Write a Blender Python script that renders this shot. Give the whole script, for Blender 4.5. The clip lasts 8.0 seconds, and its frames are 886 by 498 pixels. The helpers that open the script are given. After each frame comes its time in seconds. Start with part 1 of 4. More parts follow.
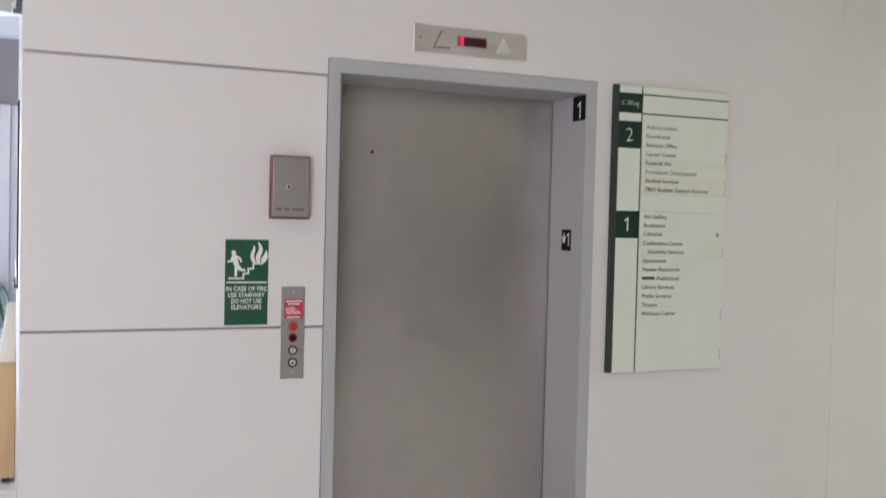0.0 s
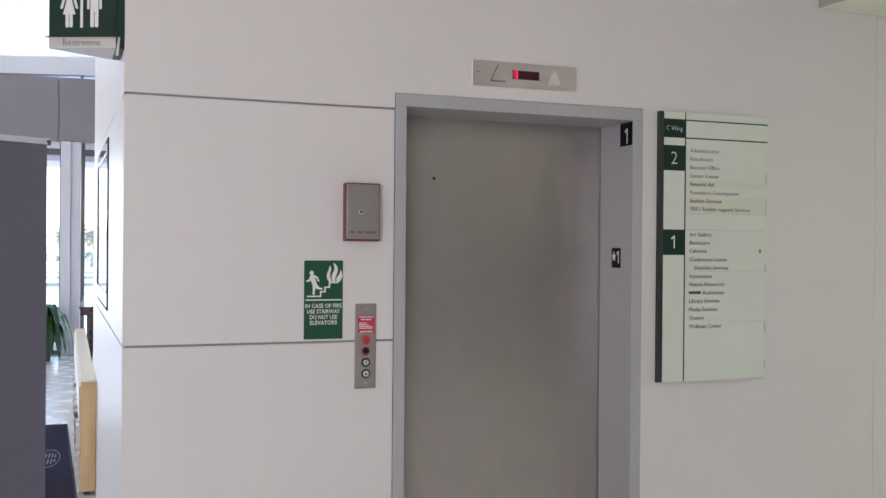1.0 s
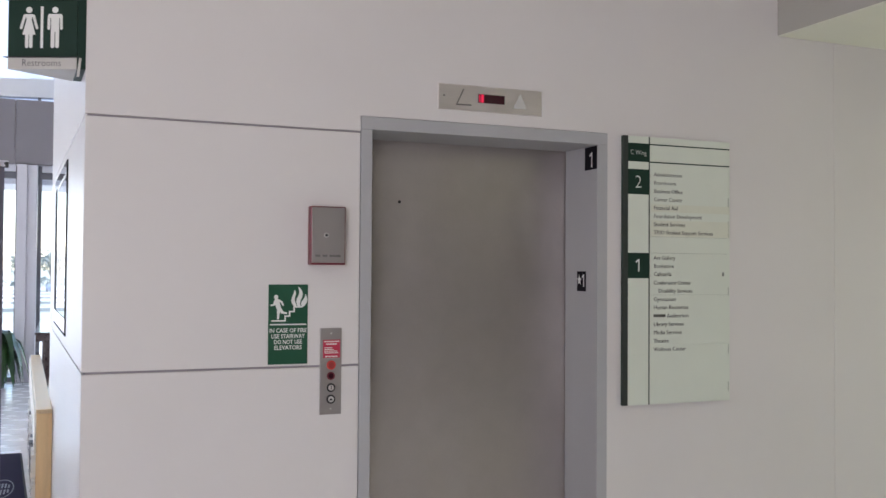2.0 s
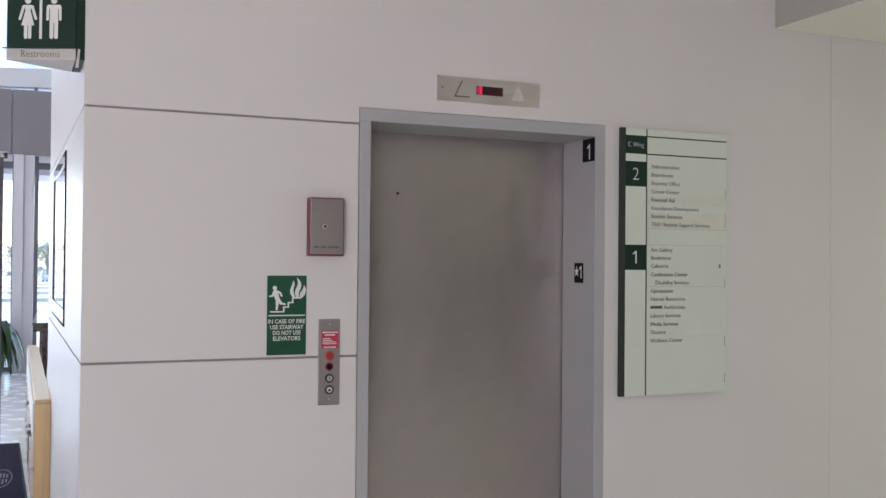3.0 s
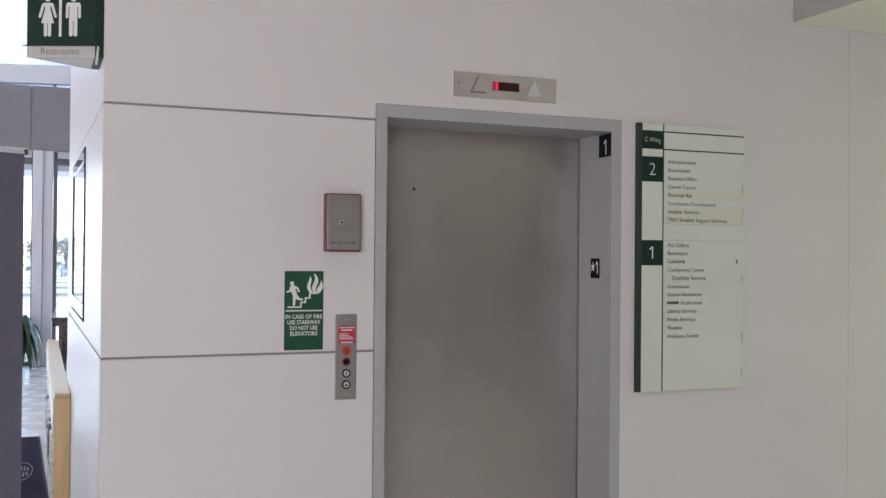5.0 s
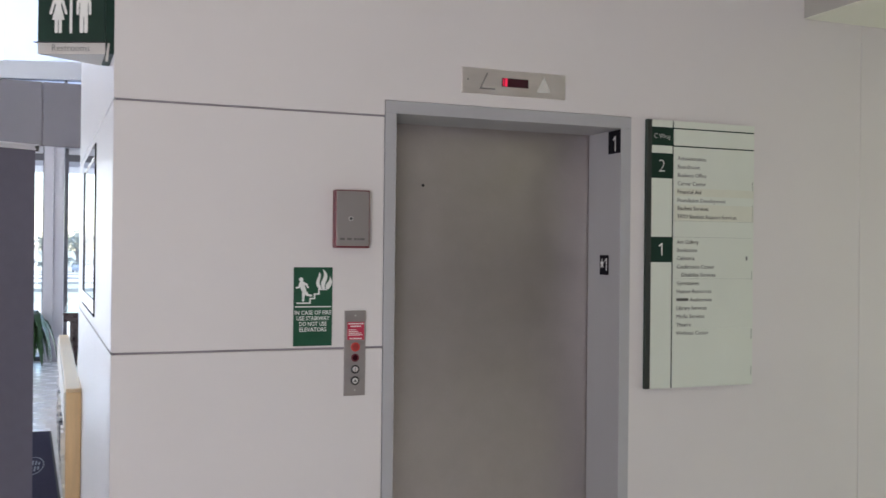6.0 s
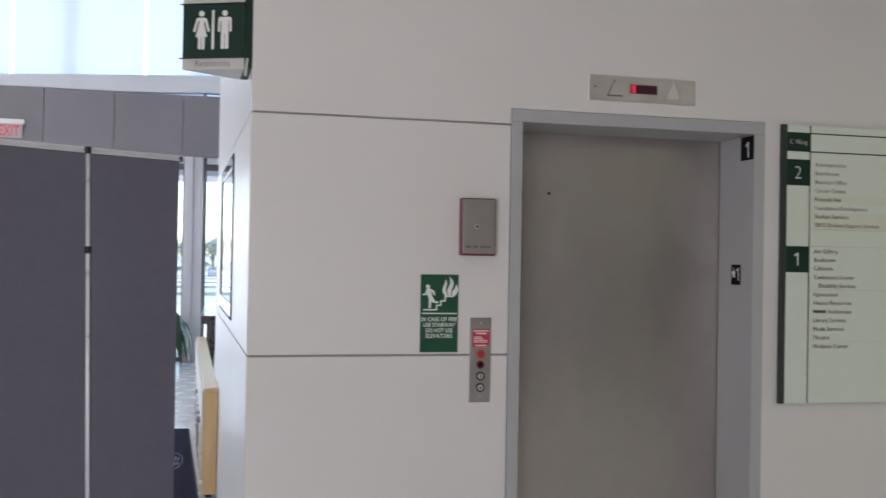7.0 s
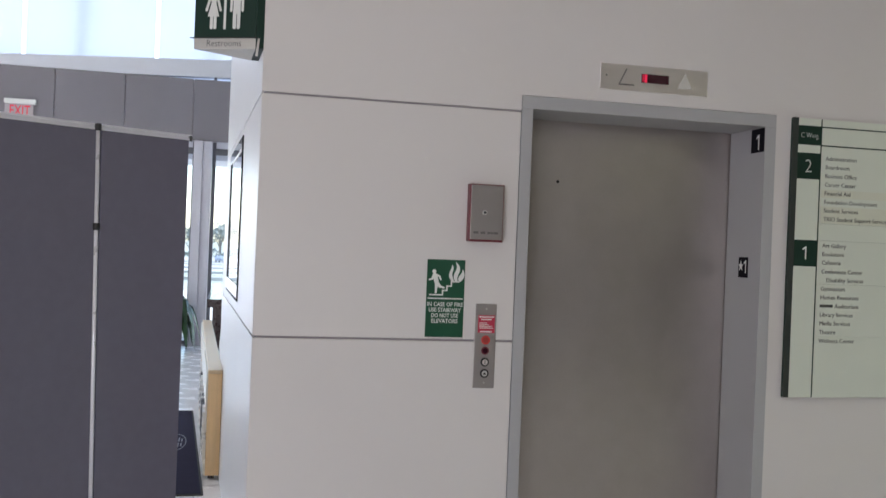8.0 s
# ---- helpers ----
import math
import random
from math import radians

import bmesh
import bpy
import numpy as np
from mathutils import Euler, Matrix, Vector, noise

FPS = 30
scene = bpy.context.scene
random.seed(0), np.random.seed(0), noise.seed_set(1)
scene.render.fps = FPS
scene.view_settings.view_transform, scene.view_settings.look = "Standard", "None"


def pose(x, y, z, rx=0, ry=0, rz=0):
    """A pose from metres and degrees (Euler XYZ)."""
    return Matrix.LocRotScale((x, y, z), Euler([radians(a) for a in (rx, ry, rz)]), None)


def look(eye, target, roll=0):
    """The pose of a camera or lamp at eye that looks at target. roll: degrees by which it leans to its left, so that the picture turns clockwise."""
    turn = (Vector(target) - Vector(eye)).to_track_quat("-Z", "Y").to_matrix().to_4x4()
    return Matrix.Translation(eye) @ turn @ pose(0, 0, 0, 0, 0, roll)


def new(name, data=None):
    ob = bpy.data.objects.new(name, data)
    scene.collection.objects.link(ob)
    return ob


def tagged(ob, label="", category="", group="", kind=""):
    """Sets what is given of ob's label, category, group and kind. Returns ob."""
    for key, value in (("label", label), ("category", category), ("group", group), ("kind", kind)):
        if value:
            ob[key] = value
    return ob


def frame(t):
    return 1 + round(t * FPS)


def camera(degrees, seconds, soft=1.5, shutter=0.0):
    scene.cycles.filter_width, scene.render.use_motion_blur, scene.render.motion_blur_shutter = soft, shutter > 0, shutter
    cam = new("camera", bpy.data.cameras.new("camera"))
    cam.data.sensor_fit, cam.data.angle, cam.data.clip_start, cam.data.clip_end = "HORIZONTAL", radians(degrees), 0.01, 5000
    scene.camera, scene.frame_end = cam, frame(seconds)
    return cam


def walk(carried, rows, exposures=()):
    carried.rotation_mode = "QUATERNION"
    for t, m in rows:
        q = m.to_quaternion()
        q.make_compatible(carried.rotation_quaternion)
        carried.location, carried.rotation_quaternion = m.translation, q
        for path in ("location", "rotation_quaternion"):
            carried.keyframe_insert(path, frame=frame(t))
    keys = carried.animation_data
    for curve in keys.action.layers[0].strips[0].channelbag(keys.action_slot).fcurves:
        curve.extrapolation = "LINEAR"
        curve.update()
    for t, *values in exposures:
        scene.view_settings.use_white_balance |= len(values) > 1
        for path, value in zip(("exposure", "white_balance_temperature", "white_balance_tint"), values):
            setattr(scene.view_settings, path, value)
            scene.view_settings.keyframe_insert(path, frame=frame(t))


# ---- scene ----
cam = camera(50.6, 8.0, 1.45, 0.5)
PATH = [
    (0, (-1.514, -3.486, 1.585), (-0.762, -1.634, 1.523), 1.4),
    (0.2, (-1.588, -3.575, 1.574), (-0.8143, -1.7308, 1.5575), 0.56),
    (0.3, (-1.615, -3.61, 1.57), (-0.8392, -1.7666, 1.5635), 0.49),
    (0.5, (-1.651, -3.676, 1.567), (-0.893, -1.825, 1.56), 0.3),
    (0.7, (-1.674, -3.694, 1.562), (-0.9764, -1.8201, 1.5495), 0.41),
    (1, (-1.709, -3.722, 1.555), (-1.032, -1.84, 1.55), 0.5),
    (1.2, (-1.712, -3.715, 1.556), (-1.0299, -1.8348, 1.568), 0.47),
    (1.5, (-1.717, -3.704, 1.557), (-1.008, -1.835, 1.601), 0.5),
    (1.7, (-1.718, -3.701, 1.555), (-0.989, -1.8394, 1.6079), 0.47),
    (2, (-1.719, -3.697, 1.553), (-0.966, -1.844, 1.6), 0.4),
    (2.2, (-1.721, -3.699, 1.553), (-0.9575, -1.8511, 1.593), 0.4),
    (3.3, (-1.733, -3.711, 1.556), (-0.9802, -1.8581, 1.5819), 0.59),
    (3.5, (-1.735, -3.713, 1.556), (-0.994, -1.855, 1.581), 0.6),
    (4, (-1.738, -3.714, 1.556), (-1.019, -1.848, 1.579), 0.6),
    (4.5, (-1.736, -3.713, 1.558), (-1.015, -1.848, 1.581), 0.5),
    (4.7, (-1.736, -3.714, 1.558), (-1.0082, -1.851, 1.579), 0.49),
    (5.8, (-1.733, -3.719, 1.559), (-1.006, -1.8561, 1.5649), 0.51),
    (6, (-1.733, -3.72, 1.559), (-1.024, -1.85, 1.567), 0.6),
    (6.2, (-1.733, -3.725, 1.558), (-1.0521, -1.8445, 1.5701), 0.61),
    (6.3, (-1.734, -3.727, 1.557), (-1.0714, -1.8401, 1.5729), 0.7),
    (6.5, (-1.734, -3.732, 1.556), (-1.119, -1.829, 1.576), 0.8),
    (6.7, (-1.74, -3.732, 1.558), (-1.1866, -1.8105, 1.5783), 0.75),
    (6.8, (-1.742, -3.733, 1.559), (-1.2254, -1.8007, 1.5784), 0.78),
    (7, (-1.748, -3.733, 1.561), (-1.29, -1.786, 1.581), 1),
    (7.2, (-1.75, -3.732, 1.559), (-1.3212, -1.7785, 1.5841), 1.25),
    (7.5, (-1.753, -3.73, 1.557), (-1.317, -1.779, 1.583), 1.7),
    (7.8, (-1.75, -3.732, 1.544), (-1.3036, -1.7823, 1.5626), 2.17),
    (8, (-1.748, -3.733, 1.536), (-1.304, -1.783, 1.537), 2.3),
]
walk(cam, [(t, look(eye, target, roll)) for t, eye, target, roll in PATH], ((0.0, 2.35, 6500, 10), (0.5, 2.28, 6500, 10), (1.0, 2.16, 6500, 10), (1.5, 2.09, 6500, 11), (4.5, 2.05, 6500, 11), (6.0, 2.02, 6500, 10), (6.5, 1.93, 6500, 8), (7.0, 1.86, 6500, 8), (8.0, 1.86, 6500, 8)))

# ---- light: overcast sky, daylight through the glazing, added unseen fill lamps, fluorescent ceiling lights ----
world = bpy.data.worlds.new("sky")
scene.world = world
world.use_nodes = True
wn = world.node_tree.nodes
sky = wn.new("ShaderNodeTexSky")
sky.sky_type = "NISHITA"
sky.sun_disc = False
sky.sun_elevation = radians(45)
sky.sun_rotation = radians(270)
sky.air_density, sky.dust_density, sky.ozone_density = 1.0, 0.6, 2.0
world.node_tree.links.new(sky.outputs[0], wn["Background"].inputs[0])
wn["Background"].inputs[1].default_value = 0.15

sun = new("sun", bpy.data.lights.new("sun", "SUN"))
sun.data.energy, sun.data.angle, sun.data.color = 2.5, radians(10), (1.0, 0.97, 0.92)
sun.matrix_basis = look((-22, 0, 22), (0, 0, 0))


def area(name, eye, target, sx, sy, watts, colour):
    ob = new(name, bpy.data.lights.new(name, "AREA"))
    ob.data.shape, ob.data.size, ob.data.size_y = "RECTANGLE", sx, sy
    ob.data.energy, ob.data.color = watts, colour
    ob.matrix_basis = look(eye, target)
    return ob


DAY = (0.69, 0.76, 1.0)
TUBE = (0.97, 1.0, 0.68)
area("window_light_north", (-5.8, 10.66, 1.5), (-5.8, 0, 1.5), 6.2, 2.6, 32, DAY)
area("window_light_north_far", (2.0, 10.66, 1.5), (2.0, 0, 1.5), 6.2, 2.6, 38, DAY)
# unseen west lamp, added to lighten the block's side wall
area("window_light_west", (-8.9, 4.6, 1.7), (0, 4.6, 1.7), 6.6, 2.6, 12, DAY)
area("window_light_clerestory", (-1.5, 10.74, 4.70), (-1.5, 0, 4.70), 15.0, 1.6, 26, (0.90, 0.97, 1.0))
# unseen frontal lamp, added to light the elevator wall
area("window_light_south", (-5.1, -7.9, 1.6), (-5.1, 0, 1.4), 3.8, 2.6, 58, (1.0, 0.91, 0.975))
# unseen corridor lamp, added to brighten the soffit from below
area("window_light_east", (5.93, -0.88, 1.15), (0, -0.88, 1.15), 1.4, 2.0, 4.6, (0.93, 1.0, 0.66))

# ---- materials ----


def pbr(name, col, rough=0.5, metal=0.0, var=0.05, scale=6.0, bump=0.02, fine=180.0, stretch=(1, 1, 1), rand=0.0, rvar=0.08, coat=0.0, spec=0.5):
    m = bpy.data.materials.new(name)
    m.use_nodes = True
    n, l = m.node_tree.nodes, m.node_tree.links
    b = n["Principled BSDF"]
    tc, mp = n.new("ShaderNodeTexCoord"), n.new("ShaderNodeMapping")
    mp.inputs["Scale"].default_value = stretch
    l.new(tc.outputs["Object"], mp.inputs["Vector"])
    big, small = n.new("ShaderNodeTexNoise"), n.new("ShaderNodeTexNoise")
    big.inputs["Scale"].default_value, big.inputs["Detail"].default_value = scale, 5
    small.inputs["Scale"].default_value, small.inputs["Detail"].default_value = fine, 3
    l.new(mp.outputs[0], big.inputs["Vector"])
    l.new(mp.outputs[0], small.inputs["Vector"])
    both = n.new("ShaderNodeMath")
    both.operation = "MULTIPLY_ADD"
    both.inputs[1].default_value = 0.35
    l.new(small.outputs[0], both.inputs[0])
    l.new(big.outputs[0], both.inputs[2])
    ramp = n.new("ShaderNodeMapRange")
    ramp.inputs[1].default_value, ramp.inputs[2].default_value = 0.4, 0.95
    ramp.inputs[3].default_value, ramp.inputs[4].default_value = 1 - var, 1 + var
    l.new(both.outputs[0], ramp.inputs[0])
    hsv = n.new("ShaderNodeHueSaturation")
    hsv.inputs["Color"].default_value = (*col, 1)
    if rand:
        oi, rm, mul = n.new("ShaderNodeObjectInfo"), n.new("ShaderNodeMapRange"), n.new("ShaderNodeMath")
        rm.inputs[3].default_value, rm.inputs[4].default_value = 1 - rand, 1 + rand
        mul.operation = "MULTIPLY"
        l.new(oi.outputs["Random"], rm.inputs[0])
        l.new(rm.outputs[0], mul.inputs[0])
        l.new(ramp.outputs[0], mul.inputs[1])
        l.new(mul.outputs[0], hsv.inputs["Value"])
    else:
        l.new(ramp.outputs[0], hsv.inputs["Value"])
    l.new(hsv.outputs[0], b.inputs["Base Color"])
    rr = n.new("ShaderNodeMapRange")
    rr.inputs[1].default_value, rr.inputs[2].default_value = 0.3, 0.7
    rr.inputs[3].default_value, rr.inputs[4].default_value = max(0.02, rough - rvar), min(1, rough + rvar)
    l.new(big.outputs[0], rr.inputs[0])
    l.new(rr.outputs[0], b.inputs["Roughness"])
    b.inputs["Metallic"].default_value = metal
    b.inputs["Specular IOR Level"].default_value = spec
    b.inputs["Coat Weight"].default_value = coat
    if bump:
        bp = n.new("ShaderNodeBump")
        bp.inputs["Strength"].default_value, bp.inputs["Distance"].default_value = bump, 0.004
        l.new(small.outputs[0], bp.inputs["Height"])
        l.new(bp.outputs[0], b.inputs["Normal"])
    return m


def brushed(name, col, rough):
    """Sheet steel with an upright grain: reflections smear sideways; handling blotches and fine grain lines."""
    m = pbr(name, col, rough, 1.0, var=0.035, scale=11, bump=0.0, fine=90, rvar=0.012)
    n, l = m.node_tree.nodes, m.node_tree.links
    b = n["Principled BSDF"]
    b.inputs["Anisotropic"].default_value = 0.5
    along = n.new("ShaderNodeCombineXYZ")
    along.inputs[0].default_value = 1.0
    l.new(along.outputs[0], b.inputs["Tangent"])
    tc, mp, grain, bp = n.new("ShaderNodeTexCoord"), n.new("ShaderNodeMapping"), n.new("ShaderNodeTexNoise"), n.new("ShaderNodeBump")
    mp.inputs["Scale"].default_value = (1, 1, 0.06)
    grain.inputs["Scale"].default_value, grain.inputs["Detail"].default_value = 260, 2
    bp.inputs["Strength"].default_value, bp.inputs["Distance"].default_value = 0.05, 0.004
    l.new(tc.outputs["Object"], mp.inputs["Vector"])
    l.new(mp.outputs[0], grain.inputs["Vector"])
    l.new(grain.outputs[0], bp.inputs["Height"])
    l.new(bp.outputs[0], b.inputs["Normal"])
    return m


def glow(name, col, power):
    m = pbr(name, col, 0.4, bump=0)
    b = m.node_tree.nodes["Principled BSDF"]
    b.inputs["Emission Color"].default_value = (*col, 1)
    b.inputs["Emission Strength"].default_value = power
    return m


def glass_mat(name, tint=(1, 1, 1)):
    m = bpy.data.materials.new(name)
    m.use_nodes = True
    b = m.node_tree.nodes["Principled BSDF"]
    b.inputs["Base Color"].default_value = (*tint, 1)
    b.inputs["Roughness"].default_value = 0.0
    b.inputs["Transmission Weight"].default_value = 1.0
    b.inputs["IOR"].default_value = 1.45
    return m


WALL = pbr("wall_laminate", (0.722, 0.692, 0.682), 0.46, var=0.022, scale=1.6, bump=0.06, fine=420, rvar=0.05, spec=0.34)
GLOSSWALL = pbr("glossy_wall_laminate", (0.722, 0.692, 0.690), 0.38, var=0.02, scale=1.6, bump=0, fine=420, rvar=0.01, spec=0.36)
PLASTER = pbr("painted_plaster", (0.74, 0.73, 0.68), 0.75, var=0.03, scale=2, bump=0.06, fine=300)
# grey for unseen walls, picked to cut bounce and darken the door's reflection
BOUNCEGREY = pbr("bounce_cutting_grey", (0.28, 0.26, 0.255), 0.7, var=0.03, scale=2)
# soffit paled and bulkhead darkened to stand for light and shade on them
SOFFIT = pbr("lit_soffit_paint", (0.87, 0.87, 0.76), 0.85, var=0.02, scale=2, bump=0.04)
BULKHEAD = pbr("shaded_bulkhead_paint", (0.46, 0.45, 0.415), 0.8, var=0.02, scale=2, bump=0.05)
CEIL = pbr("ceiling_paint", (0.80, 0.78, 0.68), 0.85, var=0.02, scale=2, bump=0.04)
JOINT = pbr("joint_channel", (0.34, 0.31, 0.33), 0.6, var=0.08)
FRAME = pbr("grey_painted_steel", (0.43, 0.43, 0.445), 0.5, var=0.03, scale=4, bump=0.03, fine=350, spec=0.3)
STEEL = brushed("brushed_stainless_steel", (0.555, 0.512, 0.497), 0.36)
PLATE = pbr("satin_steel_plate", (0.88, 0.83, 0.815), 0.40, 1.0, var=0.06, scale=7, bump=0.02, fine=200, stretch=(1, 1, 5))
BOXFACE = pbr("grey_steel_cover", (0.40, 0.37, 0.36), 0.42, 0.75, var=0.02, scale=10, bump=0.02, fine=200, stretch=(1, 1, 14))
RED = pbr("red_enamel", (0.15, 0.014, 0.028), 0.4, var=0.08, scale=20)
LABELRED = pbr("red_label", (0.50, 0.035, 0.08), 0.45, var=0.05, scale=40)
GREEN = pbr("green_sign_plastic", (0.008, 0.076, 0.037), 0.42, var=0.06, scale=12)
DARKGREEN = pbr("dark_green_vinyl", (0.010, 0.034, 0.024), 0.45, var=0.08, scale=12, spec=0.25)
SPINE = pbr("dark_grey_edge", (0.028, 0.036, 0.034), 0.5, var=0.08, scale=12)
WHITE = pbr("white_vinyl", (0.80, 0.80, 0.78), 0.5, var=0.02, scale=20)
CREAM = pbr("pale_sign_face", (0.70, 0.74, 0.66), 0.4, var=0.02, scale=5)
CREAM2 = pbr("yellowed_sign_strip", (0.69, 0.705, 0.60), 0.42, var=0.03, scale=12)
LABELGREY = pbr("grey_white_strip", (0.58, 0.56, 0.53), 0.45, var=0.03, scale=12)
INKDARK = pbr("dark_grey_ink", (0.05, 0.05, 0.05), 0.6, var=0.12, scale=60)
INKPALE = pbr("faded_grey_ink", (0.19, 0.195, 0.19), 0.6, var=0.12, scale=60)
INK = pbr("grey_ink", (0.12, 0.122, 0.12), 0.6, var=0.12, scale=60)
MATTBLACK = pbr("matt_black_plastic", (0.014, 0.013, 0.018), 0.9, var=0.1, scale=15, spec=0.1)
BLACK = pbr("black_plastic", (0.015, 0.015, 0.017), 0.4, var=0.1, scale=15)
ENGRAVE = pbr("engraved_grey", (0.17, 0.16, 0.16), 0.6)
FABRIC = pbr("charcoal_fabric", (0.146, 0.14, 0.178), 0.95, var=0.05, scale=25, bump=0.35, fine=700, spec=0.15)
ALU = pbr("satin_aluminium", (0.72, 0.72, 0.74), 0.35, 1.0, var=0.05, scale=15)
RAIL = pbr("silver_painted_rail", (0.76, 0.75, 0.80), 0.34, 0.25, var=0.05, scale=15)
FASCIA = pbr("grey_fascia_panel", (0.235, 0.215, 0.24), 0.5, var=0.04, scale=3, rand=0.04)
BAND = pbr("white_painted_beam", (0.72, 0.73, 0.79), 0.5, var=0.03, scale=3)
COLUMN = pbr("pale_grey_column", (0.67, 0.65, 0.71), 0.45, var=0.04, scale=3)
MULLION = pbr("dark_mullion", (0.13, 0.13, 0.15), 0.4, var=0.06)
TILE = pbr("pale_floor_tile", (0.82, 0.81, 0.83), 0.25, var=0.05, scale=5, bump=0.02, fine=60, rand=0.05)
GROUT = pbr("grey_grout", (0.34, 0.33, 0.33), 0.8, var=0.1)
MAPLE = pbr("maple_veneer", (0.80, 0.55, 0.29), 0.38, var=0.12, scale=4, bump=0.03, fine=60, stretch=(6, 6, 0.7), coat=0.15)
MAPLETOP = pbr("pale_maple_top", (0.72, 0.54, 0.34), 0.34, var=0.05, scale=4, bump=0, fine=60, stretch=(6, 0.7, 6), spec=0.4, rvar=0.02)
DARKWOOD = pbr("dark_wood", (0.05, 0.032, 0.035), 0.3, var=0.15, scale=5, stretch=(6, 0.8, 6), coat=0.4)
MAT = pbr("navy_floor_mat", (0.030, 0.028, 0.055), 0.97, var=0.15, scale=20, bump=0.5, fine=500, spec=0.05)
MATRIM = pbr("black_rubber", (0.02, 0.02, 0.022), 0.7, var=0.1)
MATLOGO = pbr("grey_mat_print", (0.23, 0.24, 0.29), 0.9, var=0.12, scale=40, bump=0.3, fine=500)
RACKFRONT = pbr("cream_laminate", (0.74, 0.69, 0.62), 0.45, var=0.03, scale=6)
PAPER = pbr("printed_paper", (0.80, 0.78, 0.76), 0.5, var=0.06, scale=15, rand=0.12)
PAPERDARK = pbr("dark_printed_paper", (0.09, 0.09, 0.11), 0.5, var=0.2, scale=25, rand=0.4)
LEAF = pbr("plant_leaf", (0.028, 0.085, 0.022), 0.4, var=0.25, scale=12, bump=0.05, rand=0.2)
# distance haze is put into this pale leaf colour
HAZELEAF = pbr("haze_paled_foliage", (0.25, 0.28, 0.27), 0.7, var=0.3, scale=1, bump=0)
BARK = pbr("bark", (0.20, 0.18, 0.17), 0.9, var=0.2, scale=5)
POT = pbr("dark_glazed_pot", (0.06, 0.06, 0.07), 0.3, var=0.1)
SOIL = pbr("potting_soil", (0.04, 0.03, 0.02), 0.95, var=0.3, scale=30, bump=0.5)
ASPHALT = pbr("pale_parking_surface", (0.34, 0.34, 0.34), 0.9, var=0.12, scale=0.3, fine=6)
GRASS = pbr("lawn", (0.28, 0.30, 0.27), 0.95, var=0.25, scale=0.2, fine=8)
KERB = pbr("concrete", (0.42, 0.41, 0.39), 0.85, var=0.08, scale=1)
CARBLUE = pbr("dark_blue_car_paint", (0.03, 0.05, 0.12), 0.2, 0.3, coat=0.8, bump=0)
CARSILVER = pbr("silver_blue_car_paint", (0.30, 0.34, 0.42), 0.3, 0.5, coat=0.8, bump=0)
CARWHITE = pbr("white_car_paint", (0.7, 0.7, 0.7), 0.25, coat=0.8, bump=0)
TYRE = pbr("tyre_rubber", (0.02, 0.02, 0.02), 0.8)
SCREEN = pbr("black_glossy_screen", (0.01, 0.01, 0.012), 0.03, var=0.02, bump=0, rvar=0.01, coat=1.0)
REDLENS = pbr("dark_red_display_lens", (0.045, 0.006, 0.014), 0.15, var=0.05, bump=0)
REDSEG = glow("lit_red_segment", (0.9, 0.03, 0.10), 0.09)
EXITRED = glow("lit_red_letters", (0.85, 0.06, 0.10), 0.05)
EXITCLEAR = pbr("clear_acrylic_panel", (0.55, 0.50, 0.52), 0.15, var=0.03, bump=0)
REDBTN = pbr("red_button", (0.55, 0.06, 0.05), 0.3, bump=0)
REDFACE = pbr("darker_red_button", (0.34, 0.045, 0.042), 0.35, bump=0)
DARKBTN = pbr("dark_red_lens", (0.035, 0.006, 0.012), 0.2, bump=0)
LENS = pbr("pale_button_lens", (0.66, 0.66, 0.64), 0.3, bump=0)
ARROW = pbr("dull_arrow_lens", (0.60, 0.59, 0.57), 0.35, bump=0)
DIFFUSER = glow("fluorescent_diffuser", TUBE, 0.8)
OPAL = bpy.data.materials.new("opal_polycarbonate")
OPAL.use_nodes = True
on, ol = OPAL.node_tree.nodes, OPAL.node_tree.links
tr, gl, mx = on.new("ShaderNodeBsdfTranslucent"), on["Principled BSDF"], on.new("ShaderNodeMixShader")
tr.inputs["Color"].default_value = (0.66, 0.675, 0.735, 1)
gl.inputs["Base Color"].default_value = (0.75, 0.80, 0.82, 1)
mx.inputs[0].default_value = 0.12
ol.new(tr.outputs[0], mx.inputs[1])
ol.new(gl.outputs[0], mx.inputs[2])
ol.new(mx.outputs[0], on["Material Output"].inputs["Surface"])
PANE = glass_mat("clear_glass", (0.97, 0.99, 0.99))

# ---- mesh helpers ----


def box(bm, x0, x1, y0, y1, z0, z1, bevel=0.0):
    g = bmesh.ops.create_cube(bm, size=1.0, matrix=Matrix.LocRotScale(((x0 + x1) / 2, (y0 + y1) / 2, (z0 + z1) / 2), None, (x1 - x0, y1 - y0, z1 - z0)))
    if bevel:
        edges = list({e for v in g["verts"] for e in v.link_edges})
        bmesh.ops.bevel(bm, geom=edges, offset=bevel, segments=2, affect="EDGES", profile=0.5)
    return bm


def boxes(*rows, bevel=0.0):
    bm = bmesh.new()
    for r in rows:
        box(bm, *r, bevel=bevel)
    return bm


def slab(bm, pts, depth, m=None):
    """A flat outline (u, v), thick by depth towards the viewer, laid at the matrix m (u right, v up, -n out)."""
    m = m or Matrix()
    front = [bm.verts.new(m @ Vector((u, -depth, v))) for u, v in pts]
    back = [bm.verts.new(m @ Vector((u, 0, v))) for u, v in pts]
    bm.faces.new(front)
    bm.faces.new(back[::-1])
    k = len(pts)
    for i in range(k):
        bm.faces.new((front[i], back[i], back[(i + 1) % k], front[(i + 1) % k]))
    return bm


